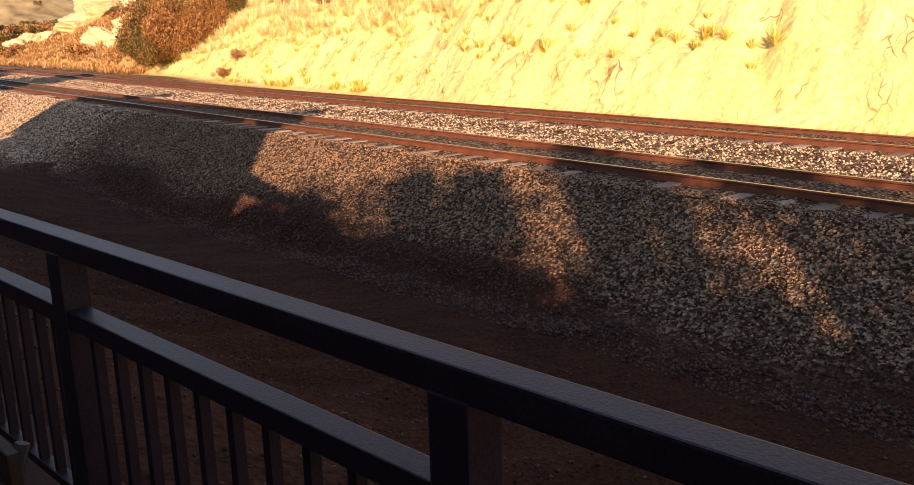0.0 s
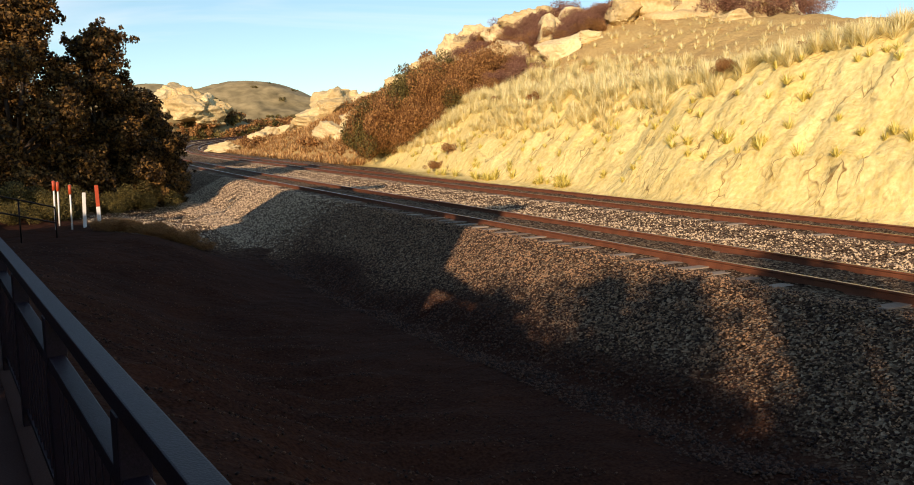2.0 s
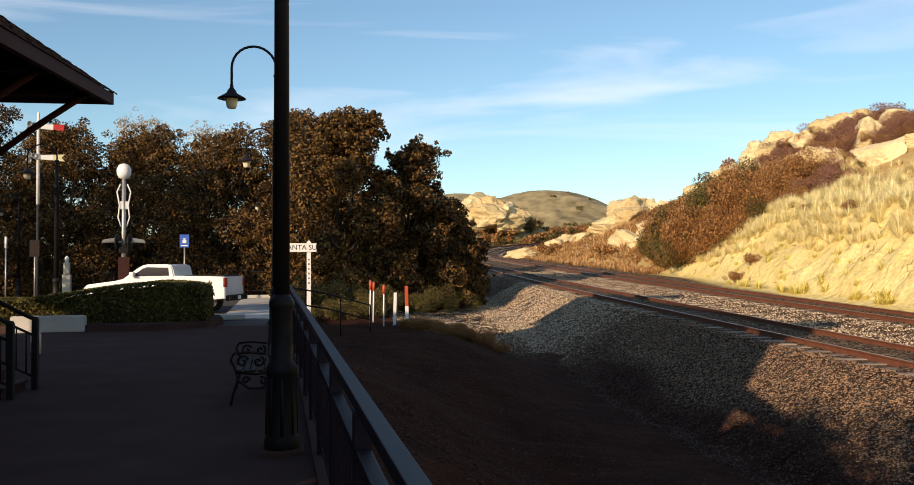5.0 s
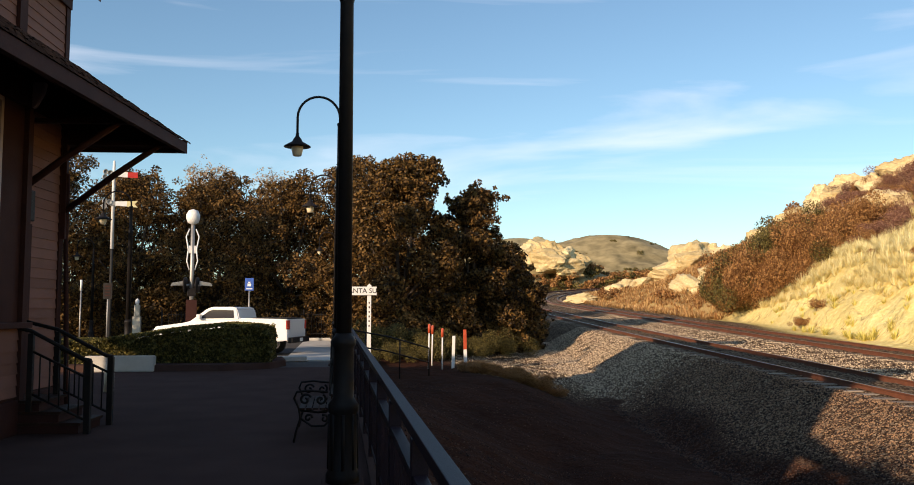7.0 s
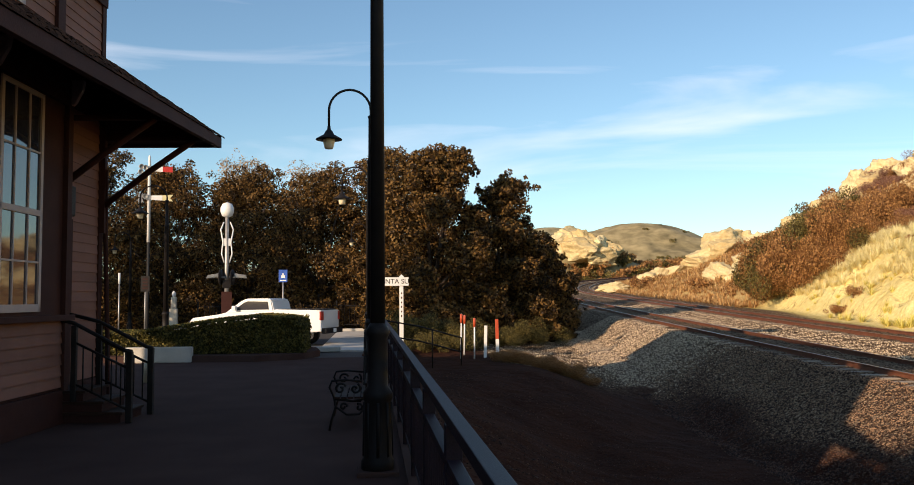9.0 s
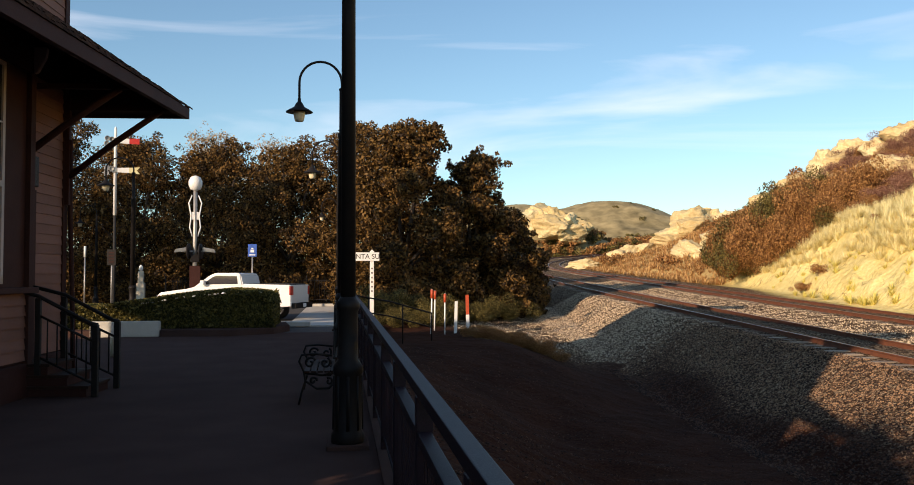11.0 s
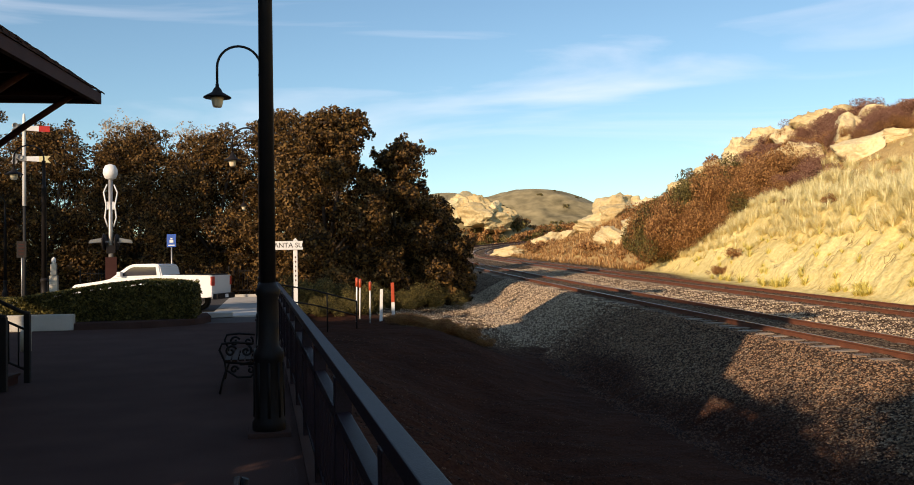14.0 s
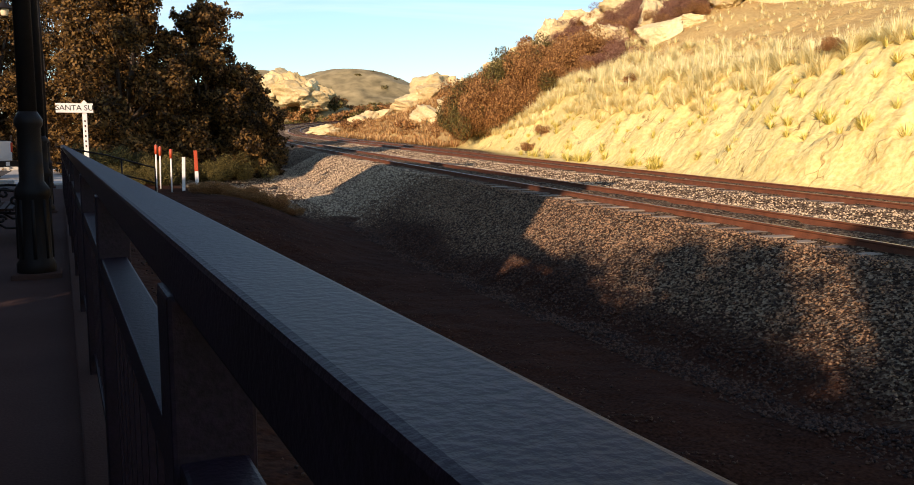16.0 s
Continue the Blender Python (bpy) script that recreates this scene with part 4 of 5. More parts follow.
# ---- signals, signs and posts ----
def crossing_signal(m):
    e = root("crossing_signal")
    part("base", box(-0.35, -0.35, -0.1, 0.35, 0.35, 0.35, 0.03), M_CONC2, e)
    part("mast", lathe([(0.09, 0.3), (0.075, 5.0), (0.03, 5.02)], 14), M_GALV, e)
    part("bell", lathe([(0.06, 4.98), (0.20, 5.04), (0.26, 5.2), (0.26, 5.36), (0.18, 5.52), (0.03, 5.58)], 20), M_WHITE, e, "white round bell dome")
    for a, s in ((0, 1), (0, -1)):
        for k in (-1, 1):
            part("crossbuck_blade", tube([(0.10 * s, 0.0, 3.2), (0.20 * s, 0.05 * k, 3.55), (0.15 * s, 0.05 * k, 4.0), (0.24 * s, 0.05 * k, 4.5), (0.12 * s, 0.0, 4.8)], 0.026, 6), M_WHITE, e)
    part("crossbuck_hub", box(-0.14, -0.06, 3.85, 0.14, 0.06, 4.15, 0.02), M_WHITE, e)
    part("light_arm", tube([(-0.7, 0, 2.62), (0.7, 0, 2.62)], 0.035), M_GALV, e)
    for s in (-1, 1):
        d = part("light_disc", lathe([(0.02, -0.03), (0.30, -0.025), (0.30, 0.025), (0.02, 0.03)], 20, pose(0.22 * s, 0, 2.62, 90, 0, 70)), M_IRON, e)
        part("visor", prism([(0, 0), (0.5, -0.05), (0.45, 0.08), (0, 0.16)], "y", -0.14, 0.14, 0.02), M_GALV, e).matrix_local = pose(0.28 * s, 0, 2.62, 0, 0, 0 if s > 0 else 180)
    part("junction_box", box(-0.16, -0.14, 2.2, 0.16, 0.14, 2.5, 0.02), M_IRON, e)
    part("sign_plate", box(-0.2, -0.11, 1.2, 0.2, -0.09, 2.05), M_TRIM, e)
    e.matrix_world = m
    return tagged(e, "old railway crossing signal with white dome and crossbuck", "crossing signal")


crossing_signal(pose(-5.66, 33.0, -0.02, 0, 0, 12))


def semaphore(m):
    e = root("semaphore_signal")
    part("mast_foot", lathe([(0.06, -0.1), (0.055, 4.1)], 12), M_RUBBER, e, "black lower mast")
    part("mast", lathe([(0.07, 4.1), (0.06, 7.5), (0.045, 7.7), (0.01, 7.75)], 12), M_WHITE, e, "white upper mast")
    for z, main, tip in ((7.15, M_RED, M_WHITE), (5.95, M_YELLOW, M_WHITE)):
        blade = part("blade", prism([(0.1, -0.09), (0.1, 0.09), (0.55, 0.11), (0.55, -0.11)], "y", -0.02, 0.02, 0.005), M_WHITE, e, "painted semaphore blade")
        blade.matrix_local = pose(0, -0.11, z)
        if main is M_RED:
            part("blade_tip", prism([(0.55, -0.11), (0.55, 0.11), (0.95, 0.12), (0.95, -0.12)], "y", -0.02, 0.02, 0.004), M_RED, blade, "red blade tip")
        else:
            part("blade_tip", prism([(0.55, -0.11), (0.55, 0.11), (0.98, 0.14), (0.86, 0.0), (0.98, -0.14)], "y", -0.02, 0.02, 0.004), M_YELLOW, blade, "yellow fishtail blade tip")
        for a in (0.6, 2.2, 3.8):
            part("spectacle", lathe([(0.075, -0.02), (0.11, -0.02), (0.11, 0.02), (0.075, 0.02), (0.075, -0.02)], 16, pose(-0.24 + 0.12 * math.cos(a), -0.11, z - 0.03 + 0.15 * math.sin(a), 90)), M_GALV, e)
        part("bearing_box", box(-0.12, -0.1, z - 0.1, 0.1, 0.06, z + 0.1, 0.02), M_GALV, e)
    e.matrix_world = m
    return tagged(e, "white semaphore signal mast with red and yellow blades", "semaphore")


semaphore(pose(-9.42, 36.0, -0.02, 0, 0, 10) @ Matrix.Diagonal((1, 1, 1.025, 1)))


def text_part(words, size, material, parent, m):
    cu = bpy.data.curves.new("lettering", "FONT")
    cu.body, cu.size, cu.extrude, cu.align_x, cu.align_y = words, size, 0.002, "CENTER", "CENTER"
    tmp = bpy.data.objects.new("lettering", cu)
    me = bpy.data.meshes.new_from_object(tmp)
    bpy.data.objects.remove(tmp)
    me.materials.append(material)
    ob = new("lettering", me)
    ob.parent, ob.matrix_local = parent, m
    return ob


sign = tagged(root("station_sign", pose(0.985, 26.9, 0, 0, 0, 0)), "white wooden station name sign on a white post", "sign")
gz = ground_z(1.02, 26.9)
part("post", box(-0.065, -0.06, gz - 0.3, 0.065, 0.06, 2.42, 0.008), M_WHITE, sign)
part("post_cap", prism([(-0.08, 2.42), (0.08, 2.42), (0, 2.5)], "y", -0.07, 0.07), M_WHITE, sign)
part("name_board", box(-0.78, -0.10, 2.12, 0.24, -0.062, 2.40, 0.008), M_WHITE, sign, "white name board")
text_part("SANTA SU", 0.225, M_IRON, sign, pose(-0.27, -0.102, 2.26, 90))
for k, (z0, z1) in enumerate(((1.85, 1.9), (1.7, 1.76), (1.55, 1.6), (1.4, 1.46), (1.25, 1.3), (1.1, 1.16))):
    part("painted_bar", box(-0.02, -0.064, z0, 0.02, -0.06, z1), M_TRIM, sign)


def marker_post(x, y, z0, z1, kind):
    e = root("marker_post", pose(x, y, z0 - 0.25, 0, random.uniform(-3, 3), 0))
    h = z1 - z0 + 0.25
    if kind == "white":
        part("shaft", box(-0.05, -0.02, 0, 0.05, 0.02, h, 0.008), M_WHITE, e)
        return tagged(e, "short white trackside marker post", "marker post", "trackside markers")
    if kind == "orange_tip":
        part("shaft", tube([(0, 0, 0), (0, 0, h)], 0.025), M_WHITE, e)
        part("cap", lathe([(0.045, h - 0.30), (0.05, h - 0.02), (0.02, h)], 12), M_ORANGE, e, "orange-red cap")
        return tagged(e, "white trackside marker with an orange-red cap", "marker post", "trackside markers")
    part("shaft", box(-0.055, -0.02, 0, 0.055, 0.02, h * 0.55, 0.006), M_WHITE, e)
    part("blade", box(-0.055, -0.02, h * 0.55, 0.055, 0.02, h, 0.006), M_ORANGE, e, "faded orange-red upper half")
    return tagged(e, "flat trackside marker, orange-red over white", "marker post", "trackside markers")


for x, y, k, z1 in ((2.98, 27.3, "orange_tip", 1.22), (3.44, 27.3, "orange_tip", 1.08), (3.8, 27.3, "white", 0.82), (4.24, 27.3, "orange", 1.03), (3.2, 28.3, "orange_tip", 1.16)):
    marker_post(x, y, ground_z(x, y), z1 - 0.05, k)


def pole_sign(name, x, y, z0, z1, w, h, face, label, category):
    e = root(name, pose(x, y, -0.05))
    part("pole", tube([(0, 0, 0), (0, 0, z1)], 0.03), M_GALV, e)
    part("panel", box(-w / 2, -0.045, z1 - h, w / 2, -0.03, z1, 0.004), face, e)
    return tagged(e, label, category)


hs = pole_sign("parking_sign", -3.52, 33.5, 0, 2.95, 0.34, 0.5, M_BLUE, "blue accessible parking sign on a thin pole", "sign")
for z0, z1, w in ((2.75, 2.8, 0.08), (2.62, 2.73, 0.14), (2.50, 2.54, 0.24)):
    part("white_mark", box(-w / 2, -0.05, z0, w / 2, -0.046, z1), M_WHITE, hs)
rs = pole_sign("regulation_sign", -8.88, 33.5, 0, 2.73, 0.34, 0.62, M_IRON, "grey regulation sign on a dark pole seen in shade", "sign")
for z0 in (2.58, 2.46, 2.34, 2.22):
    part("dark_mark", box(-0.1, -0.05, z0, 0.1, -0.046, z0 + 0.05), M_TRIM, rs)
wp = root("flag_post", pose(-10.02, 34.0, -0.05))
part("pole", tube([(0, 0, 0), (0, 0, 2.5)], 0.03), M_GALV, wp)
part("white_top", tube([(0, 0, 2.44), (0, 0, 2.87)], 0.045), M_WHITE, wp)
tagged(wp, "thin grey post with a white top", "post")
pump = root("fuel_pump", pose(-9.22, 40.0, -0.02) @ Matrix.Diagonal((0.62, 0.62, 0.9, 1)))
part("base", box(-0.55, -0.35, 0, 0.9, 0.35, 0.5, 0.03), M_CONC2, pump)
part("body", box(-0.28, -0.22, 0.5, 0.28, 0.22, 1.5, 0.05), M_CREAM, pump)
part("head", box(-0.2, -0.18, 1.5, 0.2, 0.18, 2.1, 0.06), M_CREAM, pump)
part("crown", lathe([(0.1, 2.1), (0.16, 2.2), (0.14, 2.34), (0.03, 2.42)], 14), M_WHITE, pump)
tagged(pump, "cream antique pump on a concrete island", "pump")
hyd = root("hydrant", pose(-9.8, 31.0, -0.02))
part("barrel", lathe([(0.15, 0), (0.15, 0.08), (0.11, 0.1), (0.11, 0.55), (0.14, 0.57), (0.12, 0.66), (0.04, 0.75)], 14), M_IRON, hyd)
part("nozzle", tube([(-0.2, 0, 0.45), (0.2, 0, 0.45)], 0.05), M_IRON, hyd)
tagged(hyd, "dark fire hydrant beside the lot", "hydrant")

fence = tagged(root("iron_fence"), "black iron picket fence behind the lot", "fence")
for z in (0.35, 1.35):
    part("rail", box(-9.0, 44.62, z, 0.6, 44.66, z + 0.04), M_IRON, fence)
pk = part("picket", tube([(0, 0, 0.1), (0, 0, 1.55)], 0.014, 6), M_IRON, fence)
for k in range(72):
    ob = pk if k == 0 else new("picket", pk.data)
    ob.parent, ob.location = fence, (0.55 - 0.13 * k, 44.64, 0)
fp = part("fence_post", box(-0.04, -0.04, 0, 0.04, 0.04, 1.65, 0.005), M_IRON, fence)
for k in range(5):
    ob = fp if k == 0 else new("fence_post", fp.data)
    ob.parent, ob.location = fence, (0.58 - 2.4 * k, 44.64, 0)


# ---- trees ----
def oak(x, y, top, rad, seed, leaves_n=15000, label="spreading live oak with dark olive leaves", material=None, low=0.05, size=0.145, base=None):
    rng = np.random.default_rng(seed)
    g = base if base is not None else (ground_z(x, y) if x > 0.6 else -0.25)
    e = root("oak_tree", pose(x, y, g - 0.15))
    h = top - g
    bm = bmesh.new()
    fork = h * (0.24 + 0.06 * rng.random())
    add_tube(bm, [(0, 0, 0), (0.1 * rng.normal(), 0.1 * rng.normal(), fork * 0.5), (0.15 * rng.normal(), 0.15 * rng.normal(), fork)], 0.04 * h ** 0.8, 9, 0.03 * h ** 0.8)
    centres, radii = [], []
    lobes = []
    for k in range(22):
        a = 2.4 * k + rng.uniform(-0.4, 0.4)
        f = low + (0.98 - low) * ((k + 0.5) / 22)
        out = rad * (0.62 * math.sin(math.pi * min(1, 0.22 + 0.74 * f)) + 0.12 * rng.random()) * (1 - 0.25 * f)
        lr = rad * rng.uniform(0.34, 0.5) * (1 - 0.3 * f)
        c = np.array([out * math.cos(a), out * math.sin(a), max(lr * 0.5, f * h - lr * 0.62)])
        lobes.append((c, lr))
        if k % 2 == 0 and c[2] > fork:
            mid = c * 0.5 + np.array([0, 0, fork * 0.5])
            add_tube(bm, [(0, 0, fork * 0.9), tuple(mid), tuple(c)], 0.015 * h ** 0.8, 6, 0.006 * h)
    lobes.append((np.array([0.1 * rad * rng.normal(), 0, h - 0.4 * rad]), 0.38 * rad))
    for c, lr in lobes:
        for k in range(20):
            d = rng.normal(size=3)
            d /= np.linalg.norm(d)
            d[2] = abs(d[2]) * 0.9 if rng.random() < 0.6 else d[2]
            reach = rng.uniform(0.5, 1.3)
            q = c + d * lr * reach * np.array([1, 1, 0.9])
            q[2] = min(max(q[2], 0.15), h * 1.03)
            centres.append(q)
            radii.append(lr * rng.uniform(0.16, 0.36) * (1.35 - 0.6 * reach))
        centres.append(c)
        radii.append(lr * 0.85)
    part("trunk", bm, M_BARK, e)
    v, q = leaves(rng, centres, radii, leaves_n, size, 0.8)
    c = new("crown", fast_mesh("crown", v, q, material or M_OAK))
    c.parent = e
    return tagged(e, label, "tree", "oaks beside the lot")


for x, y, top, rad, sd, n in ((2.7, 36.2, 8.9, 3.7, 1, 64000), (6.0, 38.2, 7.8, 2.9, 2, 46000), (8.0, 40.0, 5.2, 2.4, 3, 30000), (0.6, 48.5, 11.0, 4.3, 4, 46000),
                              (-5.0, 56, 9.8, 4.4, 15, 22000), (-9.5, 57, 10.0, 4.4, 16, 22000), (-14, 57, 10.8, 4.4, 17, 22000), (-19, 58, 11.2, 4.6, 18, 22000), (-24, 58, 11.2, 4.6, 19, 20000), (3.5, 47, 8.0, 3.6, 20, 20000),
                              (-2.8, 47.5, 9.7, 4.2, 5, 46000), (-7.0, 48.5, 9.7, 4.4, 6, 44000), (-11.4, 48.5, 10.0, 4.4, 7, 44000), (-15.8, 48, 10.9, 4.6, 8, 40000), (-20.8, 49, 11.0, 4.8, 9, 36000), (-26, 50, 10.4, 4.8, 10, 24000), (-31, 52, 10.6, 5.0, 12, 20000), (9.6, 46.5, 5.2, 2.4, 13, 18000)):
    oak(x, y, top, rad, sd, int(n * 1.3))
oak(-9.5, 63, 13.0, 4.0, 21, 12000, "pale leafless-looking tree catching sun behind the oaks", M_BARE, size=0.14)
oak(-5.5, 64, 12.6, 3.6, 22, 9000, "pale leafless-looking tree catching sun behind the oaks", M_BARE, size=0.14)
# unseen trees behind the camera, whose shade falls on the ditch and ballast
# a dense low row added as a shade screen, thin-leaved crowns on bare stems above it
for k in range(15):
    oak(-6.4 + 0.4 * math.sin(k * 2.3), -0.9 - 1.3 * k, (5.1 if k < 5 else 4.75) + 0.25 * math.sin(k * 1.7), 2.0, 50 + k, 7000, "unseen dense tree, added as a low shade screen", low=0.05, size=0.24, base=-0.3)
for x, y, top, rad, sd, n in ((-6.2, -5.4, 6.5, 1.3, 61, 700), (-6.8, -7.4, 6.9, 1.5, 62, 1000), (-5.9, -9.2, 7.9, 1.7, 63, 900), (-6.8, -10.9, 8.0, 1.8, 67, 900), (-6.2, -12.6, 8.0, 1.8, 64, 900), (-6.7, -14.4, 8.0, 1.8, 65, 900), (-6.1, -16.3, 8.1, 1.9, 66, 900), (-6.6, -18.4, 8.1, 2.0, 68, 900)):
    oak(x, y, top, rad, sd, n, "unseen thin-leaved tree shading the tracks behind the platform", low=0.8, size=0.2, base=-0.3)
# filler crowns, unseen, added to break the light into finer dapples
for k in range(9):
    oak(-7.4 + 0.5 * math.sin(k * 3.1), -3.4 - 1.75 * k, 6.5 + 0.3 * math.sin(k * 2.1), 1.6, 80 + k, 330, "unseen thin-leaved tree shading the tracks behind the platform", low=0.75, size=0.17, base=-0.3)
# unseen trees added beyond the station building, whose shade crosses the lot and the tracks
for x, y, top, rad, sd, n, low in ((-12.3, 19.1, 12.4, 2.0, 71, 2600, 0.55), (-20.0, 31.0, 14.0, 4.0, 72, 11000, 0.05), (-25.5, 29.5, 15.0, 4.2, 73, 11000, 0.05), (-31.5, 27.5, 15.0, 4.4, 74, 11000, 0.05)):
    oak(x, y, top, rad, sd, n, "unseen leafy tree added behind the station building for its shade", low=low, size=0.26)


# ---- shrubs ----
def track_x(y):
    return np.interp(y, LINE[:200, 1], LINE[:200, 0])


def shrub_mesh(seed, n, size, material, tall=0.8):
    rng = np.random.default_rng(seed)
    cs = [np.array([rng.normal() * 0.42, rng.normal() * 0.42, 0.35 + 0.5 * rng.random() * tall]) for _ in range(16)]
    v, q = leaves(rng, cs, [rng.uniform(0.18, 0.38) for _ in cs], n, size, 0.85)
    v[:, 2] = np.maximum(v[:, 2], -0.05)
    return fast_mesh("shrub", v, q, material)


SHRUBS = [shrub_mesh(41, 10000, 0.042, M_SHRUB), shrub_mesh(42, 10000, 0.042, M_SHRUB), shrub_mesh(43, 10000, 0.042, M_SHRUBG), shrub_mesh(44, 1500, 0.085, M_SHRUB, 1.2), shrub_mesh(45, 4200, 0.05, M_SHRUBP, 1.0)]


def shrub(x, y, s, k, label="reddish brown dry chaparral shrub on the hillside", sz=1.0, z=None):
    ob = new("shrub", SHRUBS[k])
    g = ground_z(x, y) if z is None else z
    ob.matrix_world = pose(x, y, g - 0.12 * s, 0, 0, random.uniform(0, 360)) @ Matrix.Diagonal((s, s, s * sz, 1))
    return tagged(ob, label, "shrub", "hillside shrubs")


rs = random.Random(7)
# the tall thicket where the cutting ends
for k in range(84):
    y = rs.uniform(46.8, 54)
    x = float(track_x(y)) + 10.4 + rs.uniform(0, 1) * 5.6 + max(0.0, 49 - y) * 1.2
    shrub(x, y, rs.uniform(1.5, 2.7), rs.choice((0, 0, 1, 1, 2)), "tall brown and olive thicket shrub", rs.uniform(1.0, 1.6))
for k in range(80):
    y = rs.uniform(46, 90)
    shrub(float(track_x(y)) + rs.uniform(17, 33), y, rs.uniform(0.4, 1.0), rs.choice((4, 4, 1, 3, 0)))
for k in range(26):
    y = rs.uniform(8, 42)
    x = rs.uniform(26, 32) if k < 18 else rs.uniform(23.5, 27)
    shrub(x, y, rs.uniform(0.3, 0.75), rs.choice((0, 1, 3)), "small dark brown dry shrub on the cutting")
for x, y, q in ((44.6, 38.6, 1.2), (41.6, 40.2, 1.1), (50.5, 38.6, 2.2), (52.5, 39.4, 2.0), (51.4, 37.4, 1.8), (39.4, 43.6, 1.0), (40.2, 45.6, 0.9), (43.6, 37.6, 2.1), (45.2, 36.8, 2.3), (43.0, 36.4, 1.5), (46.4, 35.4, 2.1), (44.2, 35.0, 1.6), (46.4, 38.2, 2.3), (40.4, 49.2, 1.9), (43, 52, 1.2), (44, 56, 1.2), (45, 62, 1.2), (44, 67, 1.1)):
    shrub(x, y, q, 4, "purple-brown scrub among the crags")
for k in range(120):
    y = rs.uniform(43, 60)
    shrub(rs.uniform(30, 43), y, rs.uniform(0.8, 1.6), rs.choice((4, 4, 4, 0)), "purple-brown scrub among the crags")
# growth under the oaks and along the ditch
for x, y, s in ((1.9, 30.2, 0.8), (2.9, 31.0, 0.9), (3.9, 31.6, 1.1), (5.0, 33.4, 1.0), (6.2, 35.4, 1.2), (3.2, 32.4, 1.4), (7.4, 37.0, 1.3), (1.8, 32.5, 1.5)):
    shrub(x, y, s, 2, "olive undergrowth below the oaks", 1.1)
for k in range(14):
    t = k / 13
    shrub(4.2 + 2.2 * t + rs.uniform(-0.2, 0.2), 25.6 - 1.6 * t + rs.uniform(-0.3, 0.3), rs.uniform(0.45, 0.75), 1, "dry brown brush at the ditch edge", 0.7)


def far_scrub(name, label, spots, material):
    """Bushes too far to be told apart, in one mesh: (x, y, z, size) each."""
    r = np.random.default_rng(len(spots))
    vs, qs, at = [], [], 0
    for x, y, z, sz in spots:
        cs = [np.array([x, y, z]) + sz * np.array([r.normal() * 0.5, r.normal() * 0.5, 0.25 + 0.35 * r.random()]) for _ in range(7)]
        v, q = leaves(r, cs, [sz * r.uniform(0.2, 0.42) for _ in cs], 420, sz * 0.17, 0.8)
        v[:, 2] = np.maximum(v[:, 2], z - 0.3)
        vs.append(v)
        qs.append(q + at)
        at += len(v)
    tagged(new(name, fast_mesh(name, np.concatenate(vs), np.concatenate(qs), material)), label, "scrub", kind="stuff")


bend, far, knoll = [], [], []
for k in range(70):
    y = rs.uniform(70, 150)
    i = min(int(y + 40), 250)
    x, y = LINE[i, 0] + rs.uniform(12, 36), LINE[i, 1] + rs.uniform(-3, 3)
    bend.append((x, y, ground_z(x, y) - 0.1, rs.uniform(0.7, 1.9)))
far_scrub("bend_scrub", "rusty brown dry scrub on the slope beside the bend", bend, M_SHRUB)
for k in range(60):
    x, y = rs.uniform(25, 105), rs.uniform(175, 250)
    far.append((x, y, ground_z(x, y) - 0.3, rs.uniform(1.4, 2.8)))
for cx, cy, w, d, gx, gy, z in FAR_TOPS:
    for k in range(70 if cy > 300 else 190):
        i, j = rs.randrange(6, gx.shape[0] // 2 + 1), rs.randrange(6, gx.shape[1] - 6)
        if z[i, j] > 3:
            (far if cy > 300 or k % 3 == 0 else knoll).append((cx + gx[i, j] * w, cy + gy[i, j] * d, z[i, j] + 1.3, rs.uniform(1.6, 3.4)))
beyond = []
while len(beyond) < 210:
    x, y = rs.uniform(28, 92), rs.uniform(120, 204)
    if abs(float(along_track(x, y)[0][0]) - SPACING / 2) > 9:
        beyond.append((x, y, ground_z(x, y) - 0.2, rs.uniform(1.6, 3.8)))
far_scrub("slope_scrub", "rusty brown scrub oak and brush beyond the bend", beyond[:130], M_SHRUB)
far_scrub("slope_scrub", "olive scrub oak trees beyond the bend", beyond[130:], M_SHRUBG)
far_scrub("knoll_scrub", "rusty brown brush covering the knolls beyond the bend", knoll, M_SHRUB)
far_scrub("distant_scrub", "dark olive scrub oak dotted over distant hills", far, M_SHRUBG)


